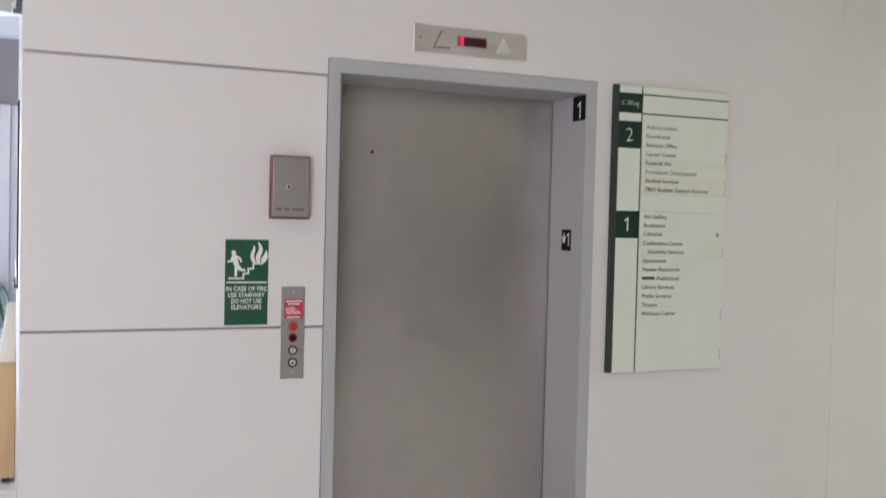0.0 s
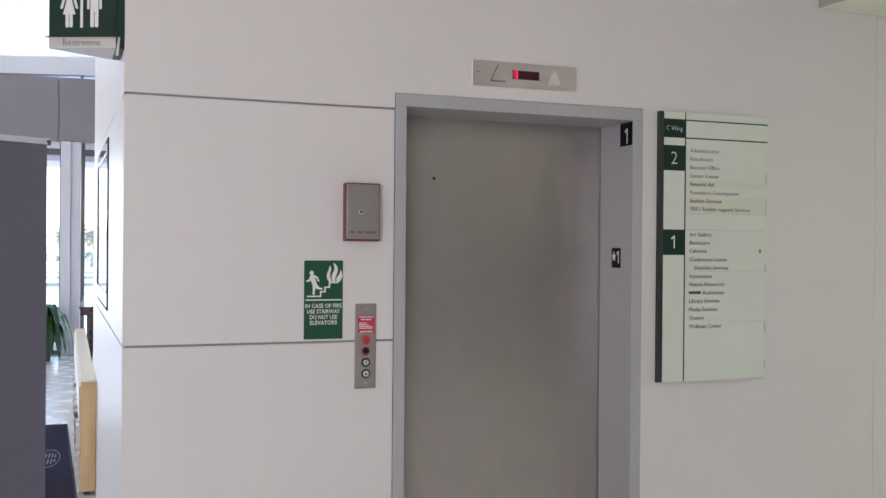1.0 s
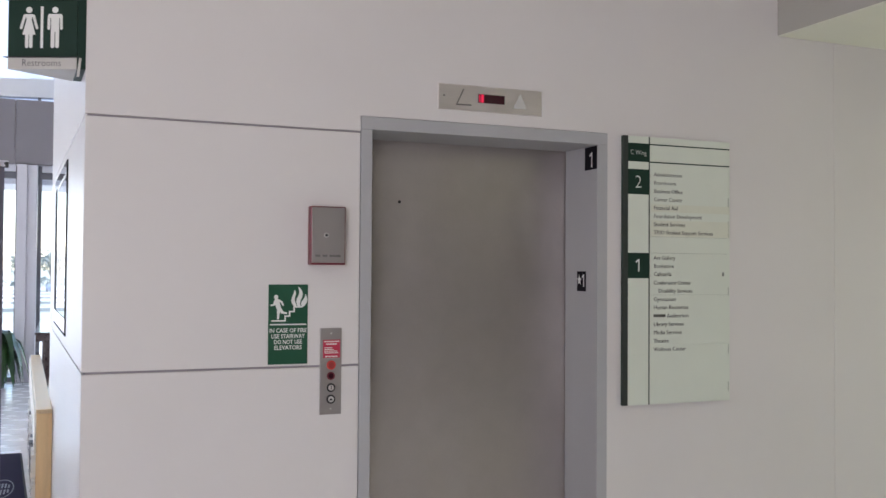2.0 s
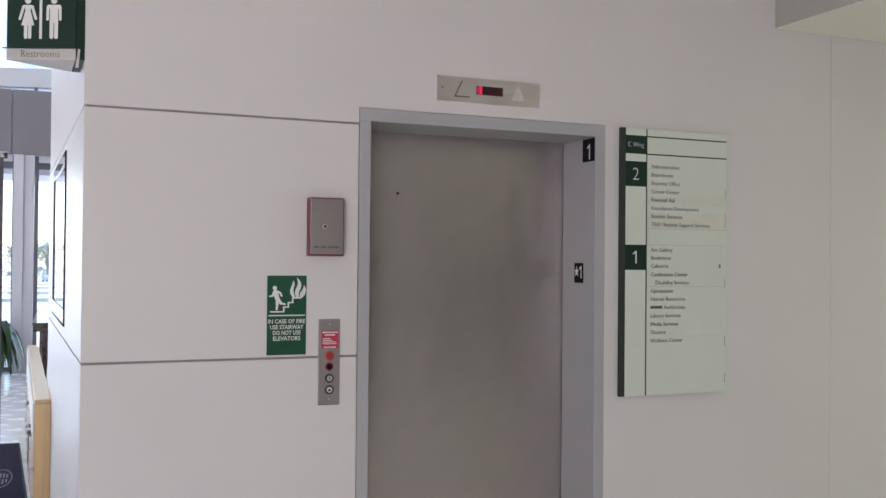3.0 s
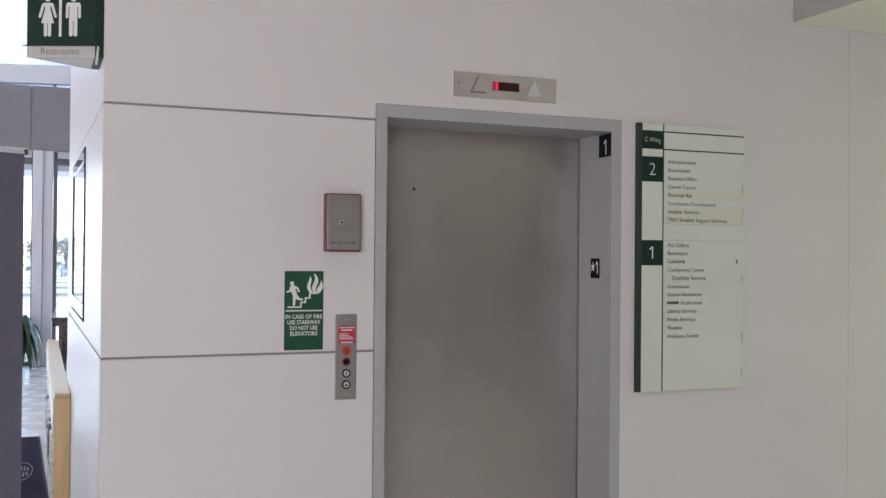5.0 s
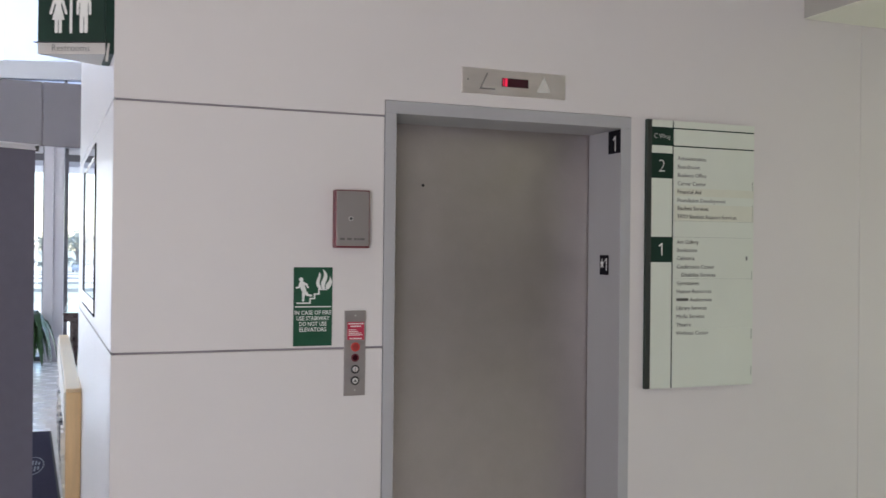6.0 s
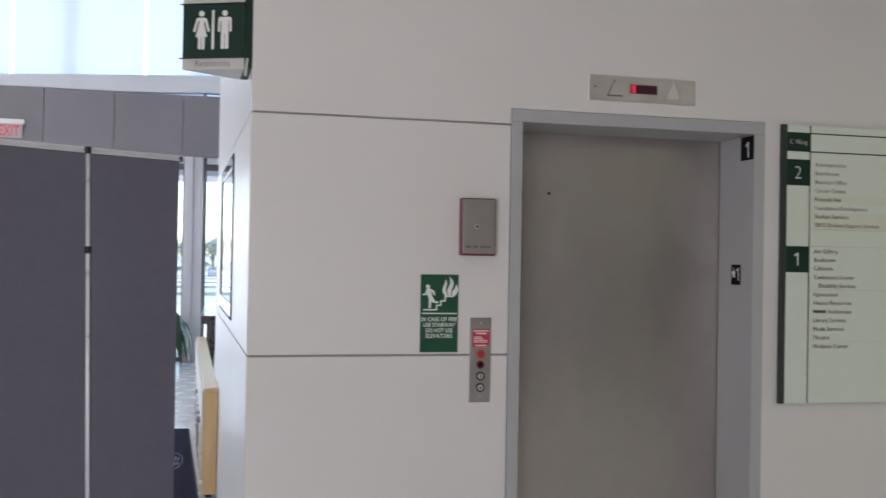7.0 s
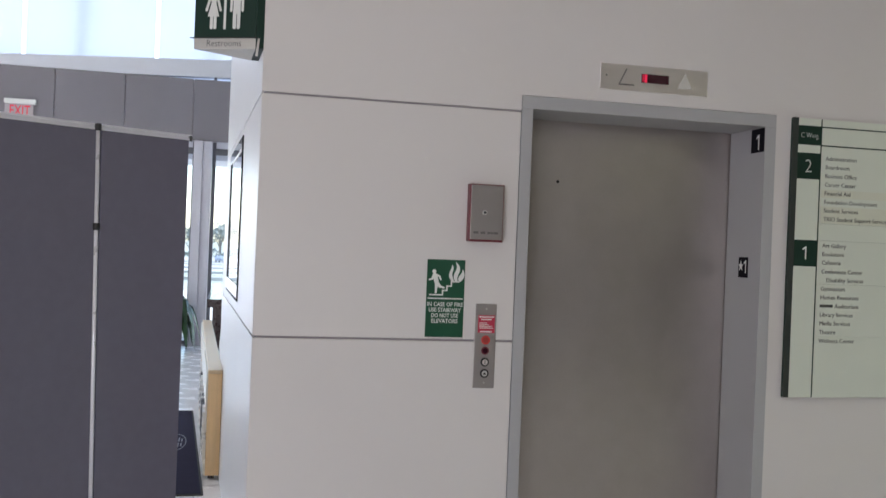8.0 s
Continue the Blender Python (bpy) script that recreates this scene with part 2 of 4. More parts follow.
def disc_pts(u, v, r, k=24):
    return [(u + r * math.cos(2 * math.pi * i / k), v + r * math.sin(2 * math.pi * i / k)) for i in range(k)]


def capsule_pts(u0, v0, u1, v1, r, k=8):
    a = math.atan2(v1 - v0, u1 - u0)
    end = [(u1 + r * math.cos(a - math.pi / 2 + math.pi * i / k), v1 + r * math.sin(a - math.pi / 2 + math.pi * i / k)) for i in range(k + 1)]
    start = [(u0 + r * math.cos(a + math.pi / 2 + math.pi * i / k), v0 + r * math.sin(a + math.pi / 2 + math.pi * i / k)) for i in range(k + 1)]
    return end + start


def rod(bm, p, q, r, k=12, r2=None):
    p, q = Vector(p), Vector(q)
    d = q - p
    m = Matrix.Translation((p + q) / 2) @ d.to_track_quat("Z", "Y").to_matrix().to_4x4()
    bmesh.ops.create_cone(bm, cap_ends=True, segments=k, radius1=r, radius2=r if r2 is None else r2, depth=d.length, matrix=m)
    return bm


def part(name, bm, material, parent=None, label="", smooth=False):
    me = bpy.data.meshes.new(name)
    bmesh.ops.recalc_face_normals(bm, faces=bm.faces[:])
    bm.to_mesh(me)
    bm.free()
    me.materials.append(material)
    if smooth:
        for p in me.polygons:
            p.use_smooth = True
    ob = new(name, me)
    if parent is not None:
        ob.parent = parent
        ob.matrix_parent_inverse = parent.matrix_basis.inverted() if parent.parent is None else Matrix()
    if label:
        ob["label"] = label
    return ob


def thing(name, base, label, category, group="", kind=""):
    ob = new(name)
    ob.empty_display_size = 0.1
    ob.matrix_basis = Matrix.Translation(base)
    return tagged(ob, label, category, group, kind)


def structure(name, bm, material, label, category):
    return tagged(part(name, bm, material), label, category, kind="structure")


def words(name, body, cap, m, material, parent, squeeze=1.0, align="LEFT", label="", bold=0.0, width=0.0):
    """Lettering with capitals cap metres high, on the plane of m (u right, v up)."""
    cu = bpy.data.curves.new(name, "FONT")
    cu.body, cu.size, cu.align_x, cu.extrude, cu.resolution_u, cu.offset = body, cap / 0.69, align, 0.0005, 2, bold
    tmp = bpy.data.objects.new(name, cu)
    me = bpy.data.meshes.new_from_object(tmp)
    bpy.data.objects.remove(tmp)
    bpy.data.curves.remove(cu)
    if width:
        xs = [v.co.x for v in me.vertices]
        squeeze = width / (max(xs) - min(xs))
    me.transform(m @ Matrix.Rotation(radians(90), 4, "X") @ Matrix.Diagonal((squeeze, 1, 1, 1)))
    me.materials.clear()
    me.materials.append(material)
    ob = new(name, me)
    ob.parent = parent
    ob.matrix_parent_inverse = parent.matrix_basis.inverted() if parent.parent is None else Matrix()
    if label:
        ob["label"] = label
    return ob


def one(cap, m, material, parent):
    """The numeral 1 with its flag, centred on u = 0."""
    w = cap * 0.105
    pts = [(-w * 0.1, 0), (w * 0.9, 0), (w * 0.9, cap), (w * 0.15, cap), (-cap * 0.26, cap * 0.80), (-cap * 0.21, cap * 0.70), (-w * 0.1, cap * 0.83)]
    return part("numeral", slab(bmesh.new(), pts, 0.0008, m), material, parent)


# ---- the large structure ----
X0 = -1.648                      # corner of the elevator block
LEAN = 2.548                     # the block's side wall turns off square by this
SIDE = pose(X0, 0, 0, 0, 0, LEAN)
END = 3.10                       # length of the side wall
TOP = 5.7                        # main ceiling
SOF = 2.74                       # lower ceiling over the corridor
SEAMS = (1.166, 2.124)
JW = 0.0088
FY = 10.35                       # lobby facade

# core of the elevator wall, with the door opening through it
wall = structure("wall_front", boxes((X0 + 0.012, -0.587, 0.012, 0.262, 0, TOP), (-0.587, 0.596, 0.012, 0.262, 2.192, TOP), (0.596, 6.0, 0.012, 0.262, 0, TOP)), JOINT,
                 "off-white panelled elevator wall with recessed joints", "wall")


def wall_panel(rows, parent, m=None, face=WALL):
    bm = boxes(*rows, bevel=0.0025 if len(rows) == 1 else 0)
    if m is not None:
        bm.transform(m)
    return part("panel", bm, face, parent)


h = JW / 2
wall_panel([(X0, -0.587, 0, 0.012, 0, SEAMS[0] - h)], wall)
wall_panel([(X0, -0.587, 0, 0.012, SEAMS[0] + h, SEAMS[1] - h)], wall)
wall_panel([(X0, -0.587, 0, 0.012, SEAMS[1] + h, TOP), (-0.587, 0.596, 0, 0.012, 2.192, TOP), (0.596, 1.948, 0, 0.012, 0, TOP)], wall)
wall_panel([(1.951, 6.0, 0, 0.012, 0, TOP)], wall)

bm = boxes((0.012, 0.16, 0.014, END, 0, TOP))
bm.transform(SIDE)
side = structure("wall_side", bm, JOINT, "off-white panelled side wall of the elevator block", "wall")
CUT = 1.10
for z0, z1 in ((0, SEAMS[0] - h), (SEAMS[0] + h, SEAMS[1] - h), (SEAMS[1] + h, TOP)):
    wall_panel([(0, 0.012, 0.013, CUT - 0.001, z0, z1)], side, SIDE, GLOSSWALL)
for z0, z1 in ((0, SEAMS[0] - h), (SEAMS[0] + h, SEAMS[1] - h), (SEAMS[1] + h, TOP)):
    wall_panel([(0, 0.012, CUT + 0.001, END, z0, z1)], side, SIDE, GLOSSWALL)
structure("wall_low", boxes((-1.80, -1.70, END + 0.03, 6.3, 0, 0.68)), PLASTER, "low painted wall behind the brochure rack", "wall")
structure("wall_block_back", boxes((-1.62, 6.0, 2.98, 3.08, 0, TOP)), PLASTER, "plain painted back wall of the elevator block", "wall")

# outer shell
# unseen walls; their openings are added for the fill lamps
structure("wall_south", boxes((-9.2, -7.1, -8.2, -8.0, 0, TOP), (-7.1, -3.1, -8.2, -8.0, 0, 0.2), (-7.1, -3.1, -8.2, -8.0, 3.0, TOP), (-3.1, 6.2, -8.2, -8.0, 0, TOP)), BOUNCEGREY, "unseen wall, greyed to cut bounce, with an added opening", "wall")
structure("wall_east", boxes((6.0, 6.2, -8.0, -1.65, 0, TOP), (6.0, 6.2, -0.1, FY + 0.4, 0, TOP), (6.0, 6.2, -1.65, -0.1, 0, 0.1), (6.0, 6.2, -1.65, -0.1, 2.2, TOP)), PLASTER, "plain painted wall with an opening added for a fill lamp", "wall")
structure("wall_west", boxes((-9.2, -9.0, -8.0, 1.2, 0, TOP), (-9.2, -9.0, 8.0, FY + 0.4, 0, TOP), (-9.2, -9.0, 1.2, 8.0, 0, 0.3), (-9.2, -9.0, 1.2, 8.0, 3.1, TOP)), BOUNCEGREY, "unseen wall, greyed to cut bounce, with an added opening", "wall")
structure("ceiling", boxes((-9.2, 6.2, -8.2, FY + 0.4, TOP, TOP + 0.2)), CEIL, "white painted high ceiling", "ceiling")
# bright underside and dim face are put into these two colours
structure("ceiling_soffit", boxes((1.586, 5.995, -7.995, -0.003, SOF, SOF + 0.003)), SOFFIT, "lower ceiling over the corridor, paled for its lit underside", "ceiling")
structure("wall_bulkhead", boxes((1.583, 1.70, -7.995, -0.003, SOF + 0.0032, TOP - 0.005)), BULKHEAD, "bulkhead over the corridor mouth, greyed for its shaded face", "wall")

# facade towards the car park
COLS = (-8.06, -6.14, -4.22, -2.304, -0.38, 1.54, 3.46)
structure("wall_facade_head", boxes((-9.0, 6.0, FY + 0.10, FY + 0.4, 2.97, 3.80), (-9.0, 6.0, FY + 0.165, FY + 0.4, 3.80, 3.855), (-9.0, 6.0, FY + 0.05, FY + 0.4, 5.5, TOP)), BAND, "solid wall over the lobby windows", "wall")
fas = structure("wall_fascia", boxes((-9.0, 6.0, FY + 0.014, FY + 0.10, 2.985, 3.85)), JOINT, "grey panelled fascia band over the lobby windows", "fascia")
PITCH = 0.945
k = -2.337 - PITCH * 7
while k < 5:
    part("panel", boxes((k + 0.006, k + PITCH - 0.006, FY - 0.01, FY + 0.014, 2.972, 3.863), bevel=0.003), FASCIA, fas)
    k += PITCH
# pale beam under the clerestory, its edges rising to one side
beam = structure("beam", slab(bmesh.new(), [(-9.0, 3.868), (-3.25, 3.868), (-1.9, 3.915), (6.0, 4.15), (6.0, 4.60), (-1.94, 4.172), (-2.89, 4.122), (-5.0, 4.014), (-9.0, 3.90)], 0.16, Matrix.Translation((0, FY + 0.16, 0))), BAND,
                 "white painted beam under the high windows", "beam")
part("bracket", boxes((-2.06, -2.02, FY + 0.02, FY + 0.06, 3.84, 3.93)), MULLION, beam, "dark steel bracket")


def window(name, x0, x1, z0, z1, mull=()):
    w = thing(name, ((x0 + x1) / 2, FY + 0.12, z0), "tall aluminium-framed lobby window looking on the car park", "window", kind="structure")
    f = 0.05
    part("window_frame", boxes((x0, x0 + f, FY + 0.08, FY + 0.18, z0, z1), (x1 - 0.016, x1, FY + 0.08, FY + 0.18, z0, z1), (x0 + f, x1 - 0.016, FY + 0.08, FY + 0.18, z0, z0 + 0.06), (x0 + f, x1 - 0.016, FY + 0.08, FY + 0.18, z1 - 0.18, z1 - 0.09)), MULLION, w)
    part("transom", boxes((x0 + f, x1 - 0.016, FY + 0.05, FY + 0.18, z1 - 0.088, z1)), BAND, w, "pale painted transom")
    p = part("pane", boxes((x0 + f, x1 - 0.016, FY + 0.125, FY + 0.133, z0 + 0.06, z1 - 0.18)), PANE, w)
    p.visible_shadow = False
    return w


for i, c in enumerate(COLS):
    col = structure("column_%d" % (i + 1), boxes((c, c + 0.128, FY - 0.09, FY + 0.2, 0, 2.968), (c + 0.131, c + 0.258, FY - 0.05, FY + 0.2, 0, 2.968), bevel=0.006), COLUMN, "pale grey boxed lobby column between the windows", "column")
    window("window_%d" % (i + 1), c + 0.262, (COLS[i + 1] if i + 1 < len(COLS) else 6.0) - 0.004, 0, 2.968)

# clerestory
FINS = [-2.889 + 1.805 * k for k in range(-3, 5)]
for i, c in enumerate(FINS[:-1]):
    w = thing("window_%d" % (len(COLS) + 1 + i), (c, FY + 0.2, 3.9), "pale translucent high window above the fascia", "window", kind="structure")
    # bright fin, made as a clear slot that shows the lamp behind
    part("bright_fin_slot", boxes((c - 0.028, c + 0.028, FY + 0.17, FY + 0.175, 3.86, 5.5)), PANE, w, "clear slot standing for a bright white fin")
    part("mullion", boxes((c + 0.735, c + 0.795, FY + 0.27, FY + 0.30, 3.9, 5.5)), BAND, w)
    part("panel", boxes((c + 0.030, c + 1.775, FY + 0.17, FY + 0.18, 3.86, 5.5)), OPAL, w, "pale translucent panel")
structure("wall_corner_fill", boxes((-9.0, FINS[0] - 0.03, FY, FY + 0.3, 3.9, 5.5)), PLASTER, "plain painted wall", "wall")

# south opening, out of view, added to carry its fill lamp
w = thing("window_south", (-5.1, -8.1, 0.2), "wide framed opening, unseen, added for its fill lamp", "window", kind="structure")
part("window_frame", boxes((-7.1, -7.04, -8.15, -8.05, 0.2, 3.0), (-3.16, -3.1, -8.15, -8.05, 0.2, 3.0), (-7.04, -3.16, -8.15, -8.05, 0.2, 0.26), (-7.04, -3.16, -8.15, -8.05, 2.94, 3.0)), MULLION, w)
p = part("pane", boxes((-7.04, -3.16, -8.104, -8.096, 0.26, 2.94)), PANE, w)
p.visible_shadow = False

# west opening, never in view, added with the lamp in it
w = thing("window_west", (-9.1, 4.6, 0.3), "wide framed opening, unseen, added for its fill lamp", "window", kind="structure")
part("window_frame", boxes((-9.15, -9.05, 1.2, 1.26, 0.3, 3.1), (-9.15, -9.05, 7.94, 8.0, 0.3, 3.1), (-9.15, -9.05, 1.26, 7.94, 0.3, 0.36), (-9.15, -9.05, 1.26, 7.94, 3.04, 3.1)), MULLION, w)
p = part("pane", boxes((-9.104, -9.096, 1.26, 7.94, 0.36, 3.04)), PANE, w)
p.visible_shadow = False

# east opening, out of view, made up to hold the corridor lamp
w = thing("window_east", (6.1, -0.88, 0.1), "framed corridor opening, unseen, added for its fill lamp", "window", kind="structure")
part("window_frame", boxes((6.05, 6.15, -1.65, -1.59, 0.1, 2.2), (6.05, 6.15, -0.16, -0.1, 0.1, 2.2), (6.05, 6.15, -1.59, -0.16, 0.1, 0.16), (6.05, 6.15, -1.59, -0.16, 2.14, 2.2)), MULLION, w)
p = part("pane", boxes((6.096, 6.104, -1.59, -0.16, 0.16, 2.14)), PANE, w)
p.visible_shadow = False

# outdoors
structure("canopy", boxes((-9.0, 6.0, FY + 0.42, 12.0, 2.735, 2.95)), BAND, "pale painted canopy edge outside the lobby windows", "canopy")


def land(y):
    """Height of the ground: it falls gently towards the car park."""
    return -0.06 - 4.1 * min(1.0, max(0.0, (y - 26) / 234))


def strip(x0, x1, y0, y1, up, thick):
    """A sheet that follows the ground, up metres over it."""
    ys = sorted({y0, y1, *(y for y in (26, 260) if y0 < y < y1)})
    pts = [(y, land(y) + up) for y in ys] + [(y, land(y) + up - thick) for y in reversed(ys)]
    bm = bmesh.new()
    a, b = ([bm.verts.new((x, y, z)) for y, z in pts] for x in (x0, x1))
    bm.faces.new(a)
    bm.faces.new(b[::-1])
    for i in range(len(pts)):
        j = (i + 1) % len(pts)
        bm.faces.new((a[i], b[i], b[j], a[j]))
    return bm


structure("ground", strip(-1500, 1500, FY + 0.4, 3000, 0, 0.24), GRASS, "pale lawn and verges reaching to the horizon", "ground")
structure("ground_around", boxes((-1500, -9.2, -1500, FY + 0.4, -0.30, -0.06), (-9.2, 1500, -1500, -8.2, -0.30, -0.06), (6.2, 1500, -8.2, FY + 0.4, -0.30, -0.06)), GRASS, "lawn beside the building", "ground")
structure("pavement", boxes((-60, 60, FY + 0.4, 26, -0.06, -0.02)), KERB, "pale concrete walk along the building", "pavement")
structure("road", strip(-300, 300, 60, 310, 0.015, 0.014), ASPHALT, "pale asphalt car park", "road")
for y in (40, 59, 84, 125, 175, 225):
    structure("kerb", strip(-200, 200, y, y + 0.5, 0.15, 0.15), KERB, "pale concrete kerb", "kerb")


def car(x, y, rz, paint, label):
    c = thing("car", (0, 0, 0), label, "car", "cars in the car park")
    bm = bmesh.new()
    slab(bm, [(-2.2, 0.3), (2.2, 0.3), (2.25, 0.75), (1.3, 0.92), (0.6, 1.42), (-1.1, 1.45), (-1.9, 0.98), (-2.25, 0.9)], 1.75, Matrix.Translation((0, 0.875, 0)))
    bmesh.ops.bevel(bm, geom=bm.edges[:], offset=0.06, segments=2, affect="EDGES")
    body = part("body", bm, paint, c)
    bm = bmesh.new()
    slab(bm, [(0.95, 0.95), (0.5, 1.36), (-1.0, 1.38), (-1.5, 1.0)], 1.77, Matrix.Translation((0, 0.885, 0)))
    part("window", bm, SCREEN, body)
    for wx in (-1.35, 1.4):
        for wy in (-0.8, 0.8):
            part("wheel", rod(bmesh.new(), (wx, wy - 0.1, 0.32), (wx, wy + 0.1, 0.32), 0.32, 20), TYRE, c)
    c.matrix_basis = pose(x, y, land(y) + 0.015, 0, 0, rz)
    return c


car(-3.3, 200, 76, CARSILVER, "silver-blue saloon car parked on the far car park")
car(-9.5, 285, 84, CARWHITE, "white car parked on the far car park")
car(6.0, 262, 90, CARBLUE, "dark blue car parked on the far car park")


def tree(x, y, size, seed):
    rng = random.Random(seed)
    t = thing("tree", (x, y, land(y)), "distant broad-leaved tree beyond the car park", "tree", "trees beyond the car park")
    bm = bmesh.new()
    tips = []
    g = land(y)
    rod(bm, (x, y, g), (x, y, g + size * 0.4), size * 0.035, 8, size * 0.022)
    for i in range(9):
        a, e = i * 2.4, rng.uniform(0.5, 1.2)
        tip = Vector((x + math.cos(a) * size * 0.3 * math.cos(e), y + math.sin(a) * size * 0.3 * math.cos(e), g + size * (0.30 + 0.38 * math.sin(e))))
        rod(bm, (x, y, g + size * rng.uniform(0.12, 0.3)), tip, size * 0.012, 6, size * 0.004)
        tips.append(tip)
    part("trunk", bm, BARK, t)
    bm = bmesh.new()
    for i in range(900):
        c = rng.choice(tips) + Vector((rng.gauss(0, 1), rng.gauss(0, 1), rng.gauss(0, 0.8))) * size * 0.14
        s = size * rng.uniform(0.02, 0.045)
        n = Vector((rng.gauss(0, 1), rng.gauss(0, 1), rng.gauss(0, 1))).normalized()
        u = n.orthogonal().normalized() * s
        v = n.cross(u)
        bm.faces.new([bm.verts.new(c + p) for p in (u, v * 0.6, -u, -v * 0.6)])
    part("crown", bm, HAZELEAF, t)


for i, (x, y, s) in enumerate(((-4.9, 330, 14.5), (-15, 340, 13), (6, 338, 15), (-32, 350, 16), (24, 345, 15))):
    tree(x, y, s, i)

# far hedge along the car park
rng = random.Random(21)
bm = bmesh.new()
for i in range(2600):
    x = rng.uniform(-45, 35)
    top = 2.3 + 0.7 * math.sin(x * 0.55) + 0.4 * math.sin(x * 1.7)
    c = Vector((x, 318 + rng.gauss(0, 0.8), land(318) + top * rng.random() ** 0.7))
    n = Vector((rng.gauss(0, 1), rng.gauss(0, 1), rng.gauss(0, 1))).normalized()
    u = n.orthogonal().normalized() * rng.uniform(0.22, 0.45)
    v = n.cross(u)
    bm.faces.new([bm.verts.new(c + p) for p in (u, v * 0.6, -u, -v * 0.6)])
tagged(part("hedge", bm, HAZELEAF), "low grey-green hedge beyond the car park", "hedge", kind="stuff")

# ---- elevator ----
fr = thing("elevator_door_frame", (0, 0, 0), "grey painted steel elevator door frame in a white wall", "door frame")
part("jamb", boxes((-0.585, -0.5365, -0.004, 0.289, 0, 2.1360), bevel=0.0015), FRAME, fr)
part("jamb", boxes((0.541, 0.594, -0.004, 0.289, 0, 2.1360), bevel=0.0015), FRAME, fr)
part("head", boxes((-0.585, 0.594, -0.004, 0.289, 2.1365, 2.190), bevel=0.0015), FRAME, fr)
part("sill", boxes((-0.584, 0.593, 0.02, 0.35, -0.03, 0.004)), ALU, fr, "grooved aluminium sill")

dr = thing("elevator_door", (0, 0.31, 0.006), "closed brushed stainless steel elevator door", "door")
part("door_panel", boxes((-0.62, 0.605, 0.295, 0.335, 0.008, 2.24), bevel=0.002), STEEL, dr)
part("edge_strip", boxes((0.606, 0.625, 0.309, 0.339, 0.008, 2.24)), BLACK, dr, "dark rubber closing edge")
key = bmesh.new()
rod(key, (-0.311, 0.2935, 1.864), (-0.311, 0.299, 1.864), 0.007, 20)
part("key_hole", key, BLACK, dr, "small dark release key hole")

# the cab behind the door, with its light on
cab = thing("elevator_cab", (0, 1.1, 0), "lit stainless steel elevator cab behind the closed door", "elevator cab")
for x0, x1 in ((-1.0, -0.368), (-0.362, 0.262), (0.268, 0.9)):
    part("back_panel", boxes((x0, x1, 2.0, 2.04, 0.12, 2.34), bevel=0.002), STEEL, cab)
part("kick_plate", boxes((-1.0, 0.9, 1.995, 2.04, 0.02, 0.115)), PLATE, cab, "satin steel kick plate")
part("back_wall", boxes((-1.04, 0.94, 2.042, 2.07, 0.0, 2.5)), BLACK, cab)
for x0, x1 in ((-1.04, -1.0), (0.9, 0.94)):
    for y0, y1 in ((0.42, 1.205), (1.211, 1.998)):
        part("side_panel", boxes((x0, x1, y0, y1, 0.02, 2.5)), STEEL, cab)
part("cab_floor", boxes((-1.0, 0.9, 0.40, 2.0, 0.0, 0.02)), GROUT, cab, "grey cab floor")
rail = part("handrail", boxes((-0.95, 0.85, 1.93, 1.945, 0.83, 0.93), bevel=0.003), PLATE, cab, "flat satin steel handrail")
for x in (-0.6, 0.5):
    part("rail_bracket", boxes((x, x + 0.04, 1.946, 1.999, 0.86, 0.90)), PLATE, rail)
for x0, x1 in ((-0.98, -0.07), (-0.03, 0.88)):
    part("ceiling_panel", boxes((x0, x1, 0.46, 1.96, 2.40, 2.415)), DIFFUSER, cab, "lit white ceiling panel")
part("ceiling_frame", boxes((-1.0, 0.9, 0.42, 0.455, 2.39, 2.42), (-1.0, 0.9, 1.965, 2.0, 2.39, 2.42), (-0.065, -0.035, 0.455, 1.965, 2.39, 2.42)), BLACK, cab, "dark ceiling frame")
part("cab_roof", boxes((-1.04, 0.94, 0.42, 2.04, 2.505, 2.53)), BLACK, cab)
part("cab_sill", boxes((-0.62, 0.62, 0.352, 0.42, -0.03, 0.004)), ALU, cab, "grooved aluminium sill")

# arrival lantern with floor display over the door
ind = thing("elevator_indicator", (0, 0, 2.30), "satin steel floor indicator plate with two unlit arrows", "indicator")
plate = part("plate", boxes((-0.246, 0.251, -0.006, 0.0, 2.245, 2.355), bevel=0.001), PLATE, ind)
part("display", boxes((-0.060, 0.067, -0.0085, -0.006, 2.283, 2.321)), REDLENS, ind, "dark red floor display")
part("segment", boxes((-0.055, -0.051, -0.0092, -0.0085, 2.286, 2.318), (-0.047, -0.034, -0.0095, -0.0085, 2.284, 2.320)), REDSEG, ind, "lit red segment")


def arrow(u, sunk):
    tri = [(u - 0.036, 2.269), (u + 0.034, 2.270), (u, 2.337)]
    if sunk:
        # shade at the sunken edge, drawn as a dark raised strip
        bm = bmesh.new()
        slab(bm, [(u - 0.036, 2.266), (u + 0.038, 2.267), (u + 0.036, 2.273), (u - 0.028, 2.272), (u + 0.004, 2.337), (u - 0.002, 2.338)], 0.0012, Matrix.Translation((0, -0.006, 0)))
        part("arrow_edge_shade", bm, ENGRAVE, ind, "dark strip standing for shade on the sunken arrow edge")
        part("arrow", slab(bmesh.new(), [(u - 0.026, 2.273), (u + 0.034, 2.274), (u + 0.003, 2.333)], 0.0006, Matrix.Translation((0, -0.006, 0))), PLATE, ind, "unlit arrow lens")
    else:
        part("arrow", slab(bmesh.new(), tri, 0.002, Matrix.Translation((0, -0.006, 0))), ARROW, ind, "unlit pale arrow lens")


arrow(-0.129, True)
arrow(0.143, False)
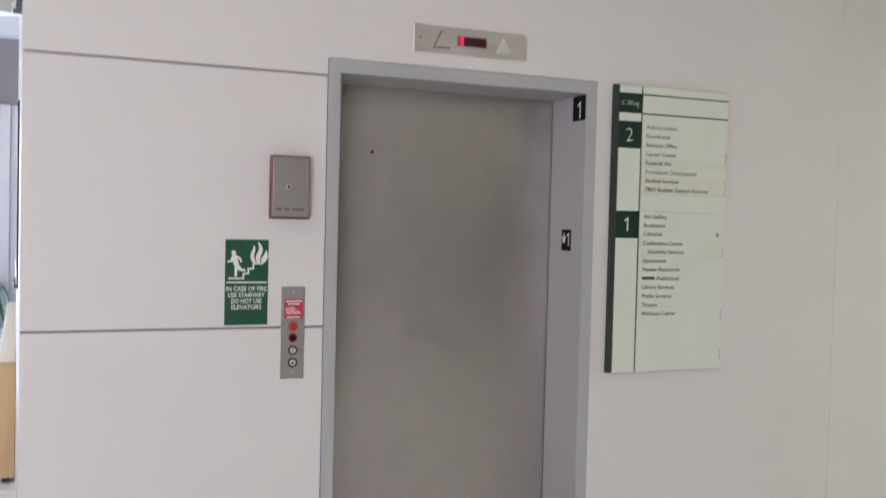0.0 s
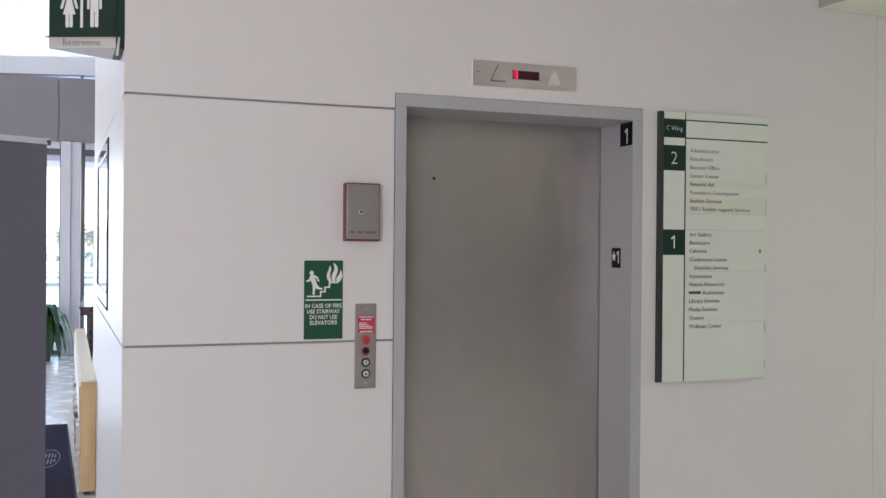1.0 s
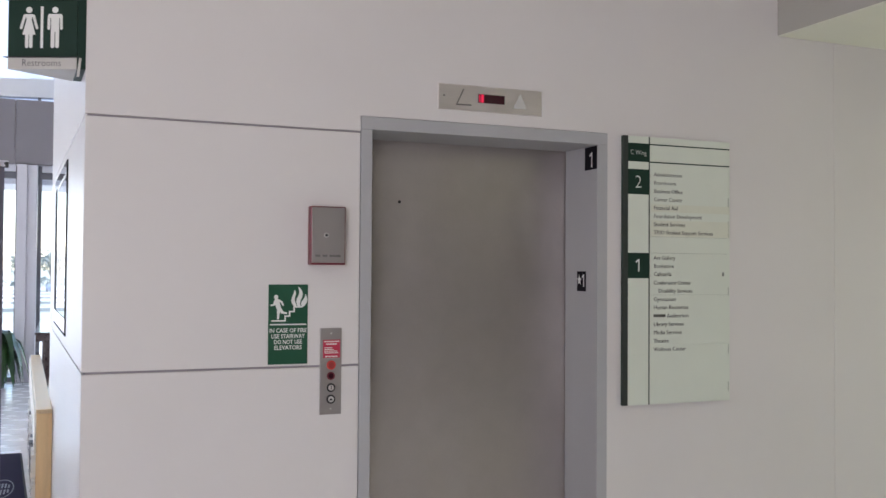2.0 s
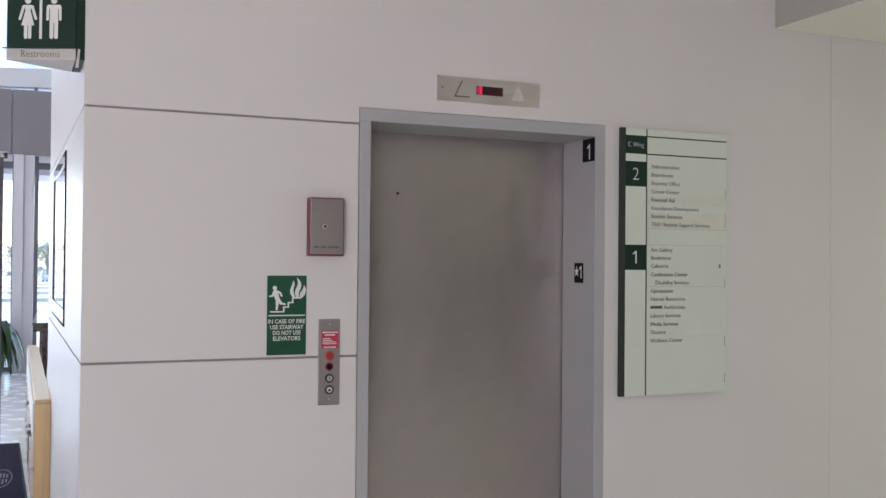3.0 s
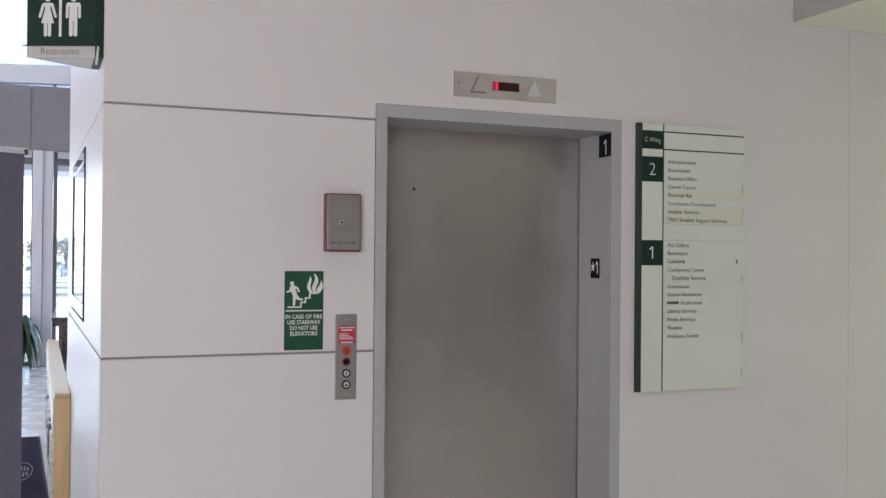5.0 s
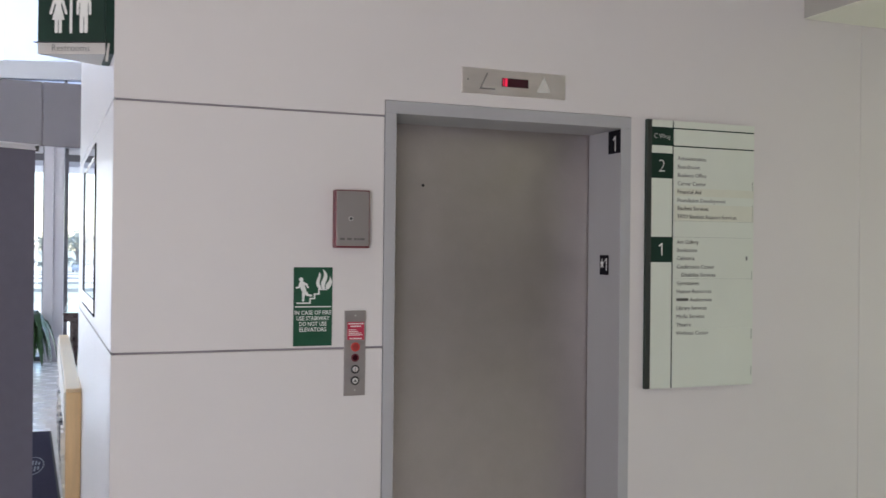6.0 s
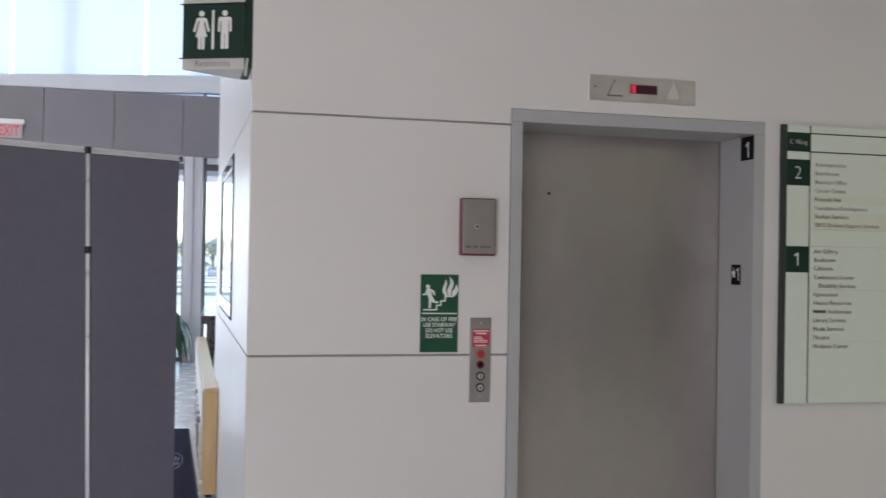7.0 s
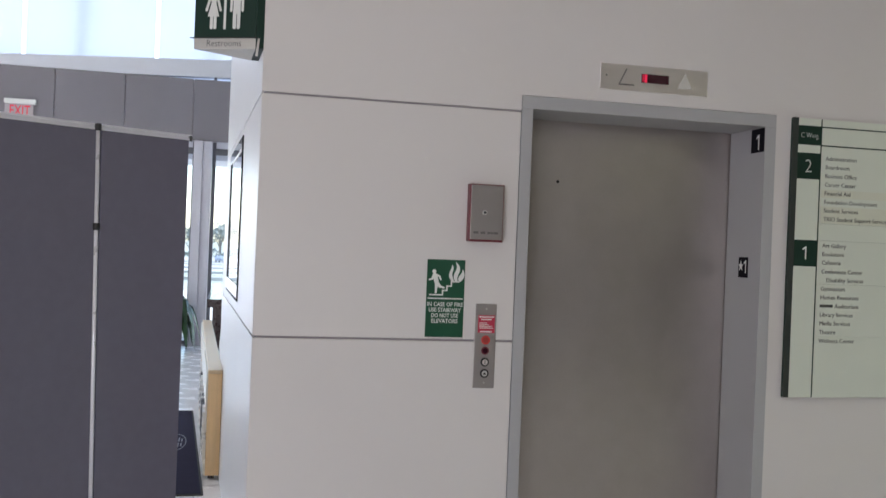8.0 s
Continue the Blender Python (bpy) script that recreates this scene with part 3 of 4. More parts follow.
part("screw", rod(bmesh.new(), (-0.219, -0.0075, 2.304), (-0.219, -0.006, 2.304), 0.004, 14), ENGRAVE, ind)
part("screw", rod(bmesh.new(), (0.232, -0.0072, 2.30), (0.232, -0.006, 2.30), 0.003, 14), PLATE, ind)

# number plates on the jamb
JAMB = Matrix.Translation((0.541, 0, 0)) @ Matrix.Rotation(radians(-90), 4, "Z")
pl = thing("floor_number_plate", (0.540, 0.04, 2.07), "black plate with a raised white 1 on the door frame", "sign")
part("plate", boxes((0.538, 0.541, -0.001, 0.104, 2.026, 2.132), bevel=0.001), MATTBLACK, pl)
one(0.070, JAMB @ Matrix.Translation((-0.044, -0.003, 2.036)), WHITE, pl)
pl = thing("star_floor_plate", (0.540, 0.13, 1.51), "small black plate with a white star and 1", "sign")
part("plate", boxes((0.538, 0.541, 0.094, 0.172, 1.463, 1.556), bevel=0.001), MATTBLACK, pl)
one(0.058, JAMB @ Matrix.Translation((-0.112, -0.003, 1.484)), WHITE, pl)
star = [(-0.150 + (0.020 if i % 2 == 0 else 0.009) * math.sin(i * math.pi / 5), 1.515 + (0.026 if i % 2 == 0 else 0.010) * math.cos(i * math.pi / 5)) for i in range(10)]
part("star", slab(bmesh.new(), star, 0.001, JAMB @ Matrix.Translation((0, -0.003, 0))), WHITE, pl)

# fire service key box
fb = thing("fire_key_box", (-0.73, -0.02, 1.58), "red wall box with a grey steel cover and keyhole", "key box")
part("body", boxes((-0.804, -0.660, -0.046, 0.0, 1.5745, 1.809), bevel=0.003), RED, fb, "red enamel case")
part("cover", boxes((-0.7995, -0.6645, -0.0505, -0.046, 1.5825, 1.8045), bevel=0.001), BOXFACE, fb, "grey brushed steel cover")
kb = part("lock", rod(bmesh.new(), (-0.741, -0.054, 1.693), (-0.741, -0.0505, 1.693), 0.0095, 24), LENS, fb, "pale lock ring")
part("keyhole", rod(bmesh.new(), (-0.741, -0.0548, 1.693), (-0.741, -0.054, 1.693), 0.006, 20), BLACK, kb)
bm = bmesh.new()
u = -0.786
for wd in (0.021, 0.006, 0.020, 0.006, 0.012, 0.010, 0.020):
    if wd > 0.0065:
        box(bm, u, u + wd, -0.0511, -0.0505, 1.606, 1.615)
    u += wd + 0.0015
part("lettering", bm, ENGRAVE, fb, "row of dark stamped lettering")

# stair sign
sg = thing("fire_stair_sign", (-0.88, 0, 1.18), "green fire sign with white stair pictogram and lettering", "sign")
part("plate", boxes((-0.961, -0.802, -0.004, 0.0, 1.178, 1.495), bevel=0.0015), GREEN, sg)
SG = Matrix.Translation((0, -0.004, 0))
D = 0.0008
part("rule", slab(bmesh.new(), [(-0.955, 1.3335), (-0.808, 1.3335), (-0.808, 1.3385), (-0.955, 1.3385)], D, SG), WHITE, sg)
st = [(-0.949, 1.348), (-0.891, 1.348), (-0.891, 1.3665), (-0.873, 1.3665), (-0.873, 1.3845), (-0.855, 1.3845), (-0.855, 1.403), (-0.824, 1.403),
      (-0.824, 1.4085), (-0.861, 1.4085), (-0.861, 1.390), (-0.879, 1.390), (-0.879, 1.372), (-0.897, 1.372), (-0.897, 1.3535), (-0.949, 1.3535)]
part("stair_line", slab(bmesh.new(), st, D, SG), WHITE, sg)
fig = bmesh.new()
slab(fig, disc_pts(-0.931, 1.4455, 0.0085), D, SG)
for i, (a, b, c, d, r) in enumerate(((-0.9285, 1.430, -0.921, 1.405, 0.0095), (-0.920, 1.400, -0.921, 1.381, 0.0062), (-0.921, 1.381, -0.9225, 1.361, 0.0045), (-0.917, 1.401, -0.906, 1.385, 0.006),
                     (-0.906, 1.384, -0.890, 1.381, 0.0042), (-0.934, 1.431, -0.939, 1.415, 0.0042), (-0.939, 1.4145, -0.950, 1.4125, 0.0035), (-0.920, 1.432, -0.908, 1.425, 0.0042), (-0.908, 1.424, -0.903, 1.414, 0.0036))):
    slab(fig, capsule_pts(a, b, c, d, r), D * (1 + 0.06 * i), SG)
part("stair_pictogram", fig, WHITE, sg)


fl = bmesh.new()
FLAMES = (((-0.8505, 1.4052), (-0.8598, 1.4097), (-0.8675, 1.4204), (-0.8698, 1.4325), (-0.8667, 1.4462), (-0.8613, 1.4584), (-0.8567, 1.4751), (-0.8513, 1.4660), (-0.8513, 1.4553), (-0.8552, 1.4432), (-0.8559, 1.4310), (-0.8521, 1.4204), (-0.8474, 1.4067)),
          ((-0.8428, 1.4052), (-0.8474, 1.4158), (-0.8498, 1.4280), (-0.8467, 1.4401), (-0.8405, 1.4523), (-0.8374, 1.4644), (-0.8397, 1.4766), (-0.8428, 1.4872), (-0.8328, 1.4796), (-0.8258, 1.4690), (-0.8235, 1.4568), (-0.8266, 1.4432), (-0.8320, 1.4325), (-0.8343, 1.4204), (-0.8320, 1.4067)),
          ((-0.8274, 1.4067), (-0.8305, 1.4173), (-0.8274, 1.4280), (-0.8196, 1.4371), (-0.8142, 1.4477), (-0.8127, 1.4584), (-0.8065, 1.4462), (-0.8042, 1.4340), (-0.8073, 1.4219), (-0.8135, 1.4128), (-0.8196, 1.4067)))
for pts in FLAMES:
    slab(fl, pts, D, SG)
part("flame_pictogram", fl, WHITE, sg)
for body, z, wide in (("IN CASE OF FIRE", 1.3045, 0.150), ("USE STAIRWAY", 1.2815, 0.135), ("DO NOT USE", 1.2590, 0.112), ("ELEVATORS", 1.2365, 0.110)):
    words("lettering", body, 0.0162, Matrix.Translation((-0.8815, -0.0048, z)), WHITE, sg, 1.0, "CENTER", bold=0.0003, width=wide)

# call station
cs = thing("elevator_call_station", (-0.705, 0, 0.975), "steel elevator call plate with red label and buttons", "call station")
part("plate", boxes((-0.751, -0.661, -0.006, 0.0, 0.971, 1.319), bevel=0.001), BOXFACE, cs)
lb = part("label", boxes((-0.7385, -0.6675, -0.0068, -0.006, 1.199, 1.272)), LABELRED, cs, "red printed label")
bm = bmesh.new()
for z, w0, w1, t in ((1.265, 0.06, 0.94, 0.005), (1.2545, 0.18, 0.82, 0.0055), (1.240, 0.08, 0.52, 0.0035), (1.233, 0.08, 0.62, 0.0035), (1.226, 0.08, 0.85, 0.0035), (1.219, 0.08, 0.92, 0.0035), (1.2045, 0.14, 0.84, 0.0055)):
    u, u1 = -0.7385 + 0.071 * w0, -0.7385 + 0.071 * w1
    while u < u1:
        wd = random.uniform(0.004, 0.010)
        box(bm, u, min(u + wd, u1), -0.0073, -0.0068, z - t / 2, z + t / 2)
        u += wd + 0.0018
part("printed_line", bm, WHITE, lb, "white bars of small print")


def button(z, r, rim, face, name, label, proud=0.006):
    b = bmesh.new()
    rod(b, (-0.705, -0.006 - proud, z), (-0.705, -0.006, z), r, 32)
    o = part(name, b, rim, cs, label)
    part("button_face", rod(bmesh.new(), (-0.705, -0.0075 - proud, z), (-0.705, -0.006 - proud, z), r * 0.66, 28), face, o)
    return o


button(1.170, 0.0185, REDBTN, REDFACE, "button", "red fire-service button")
button(1.126, 0.0165, RED, DARKBTN, "indicator_lens", "dark red lamp lens", 0.003)
o = button(1.079, 0.0175, BLACK, PLATE, "key_switch", "black-ringed key switch")
part("key_slot", boxes((-0.7065, -0.7035, -0.0142, -0.0135, 1.071, 1.087)), BLACK, o)
o = button(1.0325, 0.018, BLACK, LENS, "button", "white up button with black ring")
part("up_mark", slab(bmesh.new(), [(-0.713, 1.028), (-0.697, 1.028), (-0.705, 1.038)], 0.0006, Matrix.Translation((0, -0.0135, 0))), BLACK, o)
for z in (1.298, 0.994):
    part("screw", rod(bmesh.new(), (-0.705, -0.0072, z), (-0.705, -0.006, z), 0.0035, 14), LENS, cs)

# directory board
db = thing("directory_board", (0.97, 0, 0.945), "pale green wall directory with dark green floor tabs", "directory sign")
part("backing", boxes((0.670, 1.262, -0.014, 0.0, 0.941, 2.185), bevel=0.001), DARKGREEN, db, "dark green backing")
L0, L1, R0, R1 = 0.696, 0.8075, 0.8145, 1.272
FZ = -0.020


def face(x0, x1, z0, z1, m=CREAM, name="strip"):
    return part(name, boxes((x0, x1, FZ, -0.014, z0, z1), bevel=0.0006), m, db)


part("spine", boxes((0.668, 0.6955, FZ, -0.014, 0.941, 2.186), bevel=0.001), SPINE, db, "dark grey-green edge strip")
part("divider_line", boxes((0.8075, 0.8145, FZ + 0.0015, -0.014, 0.941, 2.185)), DARKGREEN, db)
for z0, z1, m in ((2.153, 2.185, CREAM), (2.0675, 2.1525, DARKGREEN), (2.032, 2.067, CREAM), (1.9155, 2.0315, DARKGREEN), (1.6435, 1.915, CREAM), (1.5265, 1.643, DARKGREEN), (1.1755, 1.526, CREAM), (0.941, 1.175, CREAM)):
    face(L0, L1, z0, z1, m)
for z0, z1 in ((2.153, 2.185), (2.0705, 2.1470)):
    face(R0, R1, z0, z1)
part("divider_line", boxes((R0, R1, FZ + 0.0015, -0.014, 2.147, 2.153)), DARKGREEN, db)
part("divider_line", boxes((R0, R1, FZ + 0.0015, -0.014, 2.0645, 2.0705)), DARKGREEN, db)
face(R0, R1, 1.720, 2.0645)
face(R0, R1, 1.644, 1.7192)
face(R0, R1, 1.449, 1.6433)
face(R0, R1, 1.215, 1.4484)
face(R0, R1, 0.941, 1.2145)
for z0, z1 in ((1.836, 1.872), (1.721, 1.797)):
    part("replaced_strip", boxes((R0 + 0.004, R1 - 0.002, FZ - 0.0008, FZ, z0, z1)), CREAM2, db, "yellowed replacement strip")
# shadow in the end slots, laid on as dark bars
for z0, z1 in ((1.87, 1.915), (1.722, 1.80), (1.445, 1.485), (1.16, 1.21), (0.985, 1.03)):
    part("tab", boxes((1.2625, 1.2645, FZ - 0.0008, FZ, z0, z1)), ENGRAVE, db, "thin dark bar for the shadowed slot at the strip end")
DB = lambda u, v: Matrix.Translation((u, FZ - 0.0013, v))
words("lettering", "C Wing", 0.0225, DB(0.7500, 2.099), WHITE, db, 0.82, "CENTER", bold=-0.0007, width=0.086)
words("numeral", "2", 0.058, DB(0.7505, 1.945), WHITE, db, 0.95, "CENTER", bold=-0.0016)
one(0.058, Matrix.Translation((0.7515, FZ, 1.557)), WHITE, db)
FADED = ("Administration", "Boardroom", "Business Office", "Foundation Development", "Career Center")
ROWS = (("Administration", 2.011), ("Boardroom", 1.972), ("Business Office", 1.933), ("Career Center", 1.894), ("Financial Aid", 1.855), ("Foundation Development", 1.816), ("Student Services", 1.778),
        ("TRIO Student Support Services", 1.740), ("Art Gallery", 1.621), ("Bookstore", 1.583), ("Cafeteria", 1.545), ("Conference Center", 1.505), ("Disability Services", 1.467), ("Gymnasium", 1.428),
        ("Human Resources", 1.390), ("Auditorium", 1.351), ("Library Services", 1.312), ("Media Services", 1.273), ("Theatre", 1.234), ("Wellness Center", 1.195))
for body, z in ROWS:
    u = 0.835
    if body == "Disability Services":
        u = 0.861
    if body == "Auditorium":
        part("lettering", boxes((u, u + 0.066, FZ - 0.0008, FZ, z - 0.006, z + 0.007)), INK, db, "grey bar of lettering")
        u += 0.074
    words("lettering", body, 0.0185, DB(u, z - 0.0085), INKDARK if body in ("Financial Aid", "Student Services", "TRIO Student Support Services") else INKPALE if body in FADED else INK, db, 0.985, bold=-0.0001)
part("mark", boxes((1.228, 1.237, FZ - 0.0008, FZ, 1.537, 1.556)), INK, db, "small grey symbol")

# restroom sign, a wedge on the side wall near the corner
rs = thing("restroom_sign", (-1.66, 0.15, 2.29), "dark green wedge restroom sign on the wall corner", "sign")
A, B, C = Vector((-1.917, 0.112, 0)), Vector((-1.680, 0.012, 0)), Vector((-1.692, 0.258, 0))


def wedge(z0, z1, grow=0.0):
    bm = bmesh.new()
    mid = (A + B + C) / 3
    ring = []
    for z in (z0, z1):
        ring.append([bm.verts.new(mid + (p - mid) * (1 + grow) + Vector((0, 0, z))) for p in (A, B, C)])
    bm.faces.new(ring[0][::-1])
    bm.faces.new(ring[1])
    for i in range(3):
        bm.faces.new((ring[0][i], ring[0][(i + 1) % 3], ring[1][(i + 1) % 3], ring[1][i]))
    return bm


part("label_strip", wedge(2.290, 2.332), LABELGREY, rs, "pale lettered strip")
part("fin", wedge(2.3322, 2.3352, 0.10), BLACK, rs)
part("face", wedge(2.3354, 2.5465), DARKGREEN, rs, "dark green face")
part("fin", wedge(2.5467, 2.5497, 0.10), BLACK, rs)
part("label_strip", wedge(2.5499, 2.595), LABELGREY, rs, "pale blank strip")
bm = boxes((-0.030, 0.0, 0.010, 0.265, 2.292, 2.600), bevel=0.001)
bm.transform(SIDE)
part("wall_bracket", bm, DARKGREEN, rs, "dark green wall bracket")
part("end_piece", slab(bmesh.new(), [(0.004, 2.262), (0.014, 2.262), (0.020, 2.331), (0.012, 2.331)], 0.006, Matrix.Translation((B.x - 0.004, B.y, 0))), LABELGREY, rs, "pale strip end")
ang = math.atan2((B - A).y, (B - A).x)
RS = Matrix.Translation(A) @ Matrix.Rotation(ang, 4, "Z")
WID = (B - A).length
words("lettering", "Restrooms", 0.026, RS @ Matrix.Translation((WID * 0.49, -0.0013, 2.3005)), INK, rs, 0.88, "CENTER", bold=-0.0005)
ICON = RS @ Matrix.Translation((0, -0.0005, 0))
zb = 2.368
for u, skirt in ((0.078, True), (0.175, False)):
    bm = bmesh.new()
    slab(bm, disc_pts(u, zb + 0.142, 0.0115), D, ICON)
    if skirt:
        slab(bm, [(u - 0.014, zb + 0.126), (u + 0.014, zb + 0.126), (u + 0.0095, zb + 0.105), (u + 0.024, zb + 0.050), (u - 0.024, zb + 0.050), (u - 0.0095, zb + 0.105)], D, ICON)
        for s in (-1, 1):
            slab(bm, capsule_pts(u + s * 0.0165, zb + 0.120, u + s * 0.0295, zb + 0.075, 0.0050), D * 1.2, ICON)
            slab(bm, capsule_pts(u + s * 0.0075, zb + 0.052, u + s * 0.0075, zb + 0.006, 0.0062), D * 1.3, ICON)
    else:
        slab(bm, [(u - 0.024, zb + 0.127), (u + 0.024, zb + 0.127), (u + 0.0245, zb + 0.116), (u + 0.0150, zb + 0.112), (u + 0.0150, zb + 0.060), (u - 0.0150, zb + 0.060), (u - 0.0150, zb + 0.112), (u - 0.0245, zb + 0.116)], D, ICON)
        for s in (-1, 1):
            slab(bm, capsule_pts(u + s * 0.0228, zb + 0.118, u + s * 0.0236, zb + 0.073, 0.0050), D * 1.2, ICON)
            slab(bm, capsule_pts(u + s * 0.0085, zb + 0.075, u + s * 0.0085, zb + 0.007, 0.0070), D * 1.3, ICON)
    part("pictogram", bm, WHITE, rs)
part("pictogram_bar", slab(bmesh.new(), [(0.121, zb), (0.131, zb), (0.131, zb + 0.155), (0.121, zb + 0.155)], D, ICON), WHITE, rs)

# television on the side wall
tv = thing("television", (-1.71, 1.8, 1.23), "wall-mounted black television with a glossy dark screen", "television")


def on_side(bm):
    bm.transform(SIDE)
    return bm


part("case", on_side(boxes((-0.006, 0.0, 1.125, 2.38, 1.228, 2.075), bevel=0.002)), MATTBLACK, tv)
part("screen", on_side(boxes((-0.0072, -0.006, 1.138, 2.05, 1.317, 1.99))), SCREEN, tv, "glossy dark screen reflecting the windows")
part("top_bezel", on_side(boxes((-0.0085, -0.006, 1.126, 2.37, 2.01, 2.068), bevel=0.001)), SCREEN, tv, "glossy black bezel")
# strip added for the pale highlight along the glossy bezel
part("highlight_strip", on_side(boxes((-0.0088, -0.006, 1.14, 2.06, 1.9915, 2.0085), bevel=0.001)), BOXFACE, tv, "thin metal strip standing for the bezel highlight")
part("speaker_bar", on_side(boxes((-0.009, -0.006, 1.126, 2.37, 1.245, 1.312), bevel=0.002)), PLATE, tv, "silver speaker bar")

# ---- lobby things ----
dv = thing("display_divider", (-2.2, -0.05, 0), "folding charcoal fabric display divider with aluminium rails", "room divider")
P0, P1, P2 = Vector((-2.755, -0.323, 0)), Vector((-2.249, 0.0, 0)), Vector((-1.917, 0.180, 0))
DH = 1.955
LEANS = {0: (0.0, 0.038), 1: (0.038, 0.004)}      # the panels stand a little out of plumb


def warp(bm, mm, n, lean):
    for v in bm.verts:
        v.co.x += (1 - v.co.z / DH) * (lean[0] + (lean[1] - lean[0]) * v.co.x / n)
    bm.transform(mm)
    return bm


for i, (p, q) in enumerate(((P0, P1), (P1, P2))):
    d = q - p
    n = d.length
    mm = Matrix.Translation(p) @ Matrix.Rotation(math.atan2(d.y, d.x), 4, "Z")
    part("fabric_panel", warp(boxes((0.010, n - 0.010 - 0.003 * i, -0.013, 0.013, 0.05, DH - 0.0225), bevel=0.003), mm, n, LEANS[i]), FABRIC, dv)
    part("top_rail", warp(boxes((0.010, n, -0.014, 0.014, DH - 0.022, DH - 0.015), (0.010, n, -0.003, 0.003, DH - 0.015, DH - 0.006), (0.010, n, -0.014, 0.014, DH - 0.006, DH), bevel=0.0008), mm, n, LEANS[i]), RAIL, dv, "double aluminium top rail")
    part("bottom_rail", warp(boxes((0.010, n, -0.016, 0.016, 0.03, 0.048)), mm, n, LEANS[i]), RAIL, dv)
side_dir = (P2 - P1).normalized()


def post_at(z):
    return Vector((P1.x + 0.003, P1.y - 0.014, z)) + side_dir * 0.038 * (1 - z / DH)


part("hinge_post", rod(bmesh.new(), post_at(0.02), post_at(DH - 0.012), 0.0075, 16), RAIL, dv, "round aluminium hinge post", True)
for z in (DH - 0.012, 1.57):
    part("hinge", rod(bmesh.new(), post_at(z - 0.013), post_at(z + 0.013), 0.0125, 16), BLACK, dv, "black plastic hinge", True)
part("end_cap", boxes((P2.x - 0.008, P2.x + 0.006, P2.y - 0.018, P2.y + 0.016, DH - 0.024, DH - 0.003), bevel=0.003), BLACK, dv, "black end cap")
for p in (P0, P1, P2):
    part("foot", boxes((p.x - 0.03, p.x, p.y - 0.15, p.y + 0.15, 0.0, 0.03), bevel=0.004), BLACK, dv)

# brochure rack beyond the end of the side wall
SH0, SH1, SHT = 2.43, 6.30, 0.684
rk = thing("brochure_rack", (-1.7, 4.5, 0), "low maple brochure rack with a glossy top", "rack")


SK = Matrix(((1, -0.0365, 0, -1.846 + 0.0365 * SH0), (0, 1, 0, 0), (0, 0, 1, 0), (0, 0, 0, 1)))


def skew(bm):
    bm.transform(SK)
    return bm


part("end_panel", skew(boxes((0.0, 0.087, SH0, SH0 + 0.025, 0.03, SHT - 0.002), bevel=0.002)), MAPLE, rk)
part("end_panel", skew(boxes((0.0, 0.087, SH1 - 0.025, SH1, 0.03, SHT - 0.002), bevel=0.002)), MAPLE, rk)
part("top", skew(boxes((-0.002, 0.087, SH0 - 0.002, SH1, SHT, SHT + 0.022), bevel=0.003)), MAPLETOP, rk, "glossy pale maple top")
part("back", skew(boxes((0.074, 0.087, SH0 + 0.03, SH1 - 0.03, 0.06, SHT - 0.004))), MAPLE, rk)
for z in (0.086, 0.266):
    part("shelf", skew(boxes((0.004, 0.072, SH0 + 0.027, SH1 - 0.027, z, z + 0.018))), MAPLE, rk)
for y in (SH0 + 0.06, SH1 - 0.1):
    part("foot", skew(boxes((0.02, 0.06, y, y + 0.04, 0, 0.028))), BLACK, rk)
part("front_board", skew(boxes((-0.012, -0.001, SH0 + 0.004, SH1, 0.44, SHT - 0.002), bevel=0.001)), RACKFRONT, rk, "cream laminate front board")
part("front_board", skew(boxes((-0.012, -0.001, SH0 + 0.004, SH1, 0.03, 0.10), bevel=0.001)), RACKFRONT, rk, "cream laminate front board")
rng = random.Random(4)
y = SH0 + 0.10
while y < SH0 + 2.6:
    for z in (0.105, 0.285):
        hh, wd, out = rng.uniform(0.13, 0.15), 0.105, 0.020 + rng.uniform(0, 0.012)
        o = tagged(part("brochure", skew(boxes((-out, 0.0, y, y + wd, z, z + hh))), PAPERDARK if rng.random() < 0.12 else PAPER),
                   "folded printed brochures standing in the maple rack", "brochure", "brochures in the rack")
        for up, tall in ((hh - rng.uniform(0.030, 0.045), rng.uniform(0.012, 0.024)), (rng.uniform(0.02, 0.05), rng.uniform(0.006, 0.016))):
            part("printed_band", skew(boxes((-out - 0.002, -out, y + 0.006, y + wd - rng.uniform(0.006, 0.04), z + up, z + up + tall))), PAPERDARK, o, "dark printed band")
    y += 0.135

# tall dark table by the window
tb = thing("side_table", (-1.75, 8.0, 0), "tall dark wooden table with a glossy top", "table")
part("tabletop", boxes((-1.965, -1.30, 6.65, 9.6, 0.875, 0.90), bevel=0.004), DARKWOOD, tb)
part("apron", boxes((-1.955, -1.31, 6.67, 6.70, 0.81, 0.874), (-1.955, -1.93, 6.70, 9.58, 0.81, 0.874)), DARKWOOD, tb)
for x, y in ((-1.87, 6.68), (-1.38, 6.68), (-1.94, 9.5), (-1.38, 9.5)):
    part("leg", boxes((x, x + 0.07, y, y + 0.07, 0, 0.809), bevel=0.004), DARKWOOD, tb)

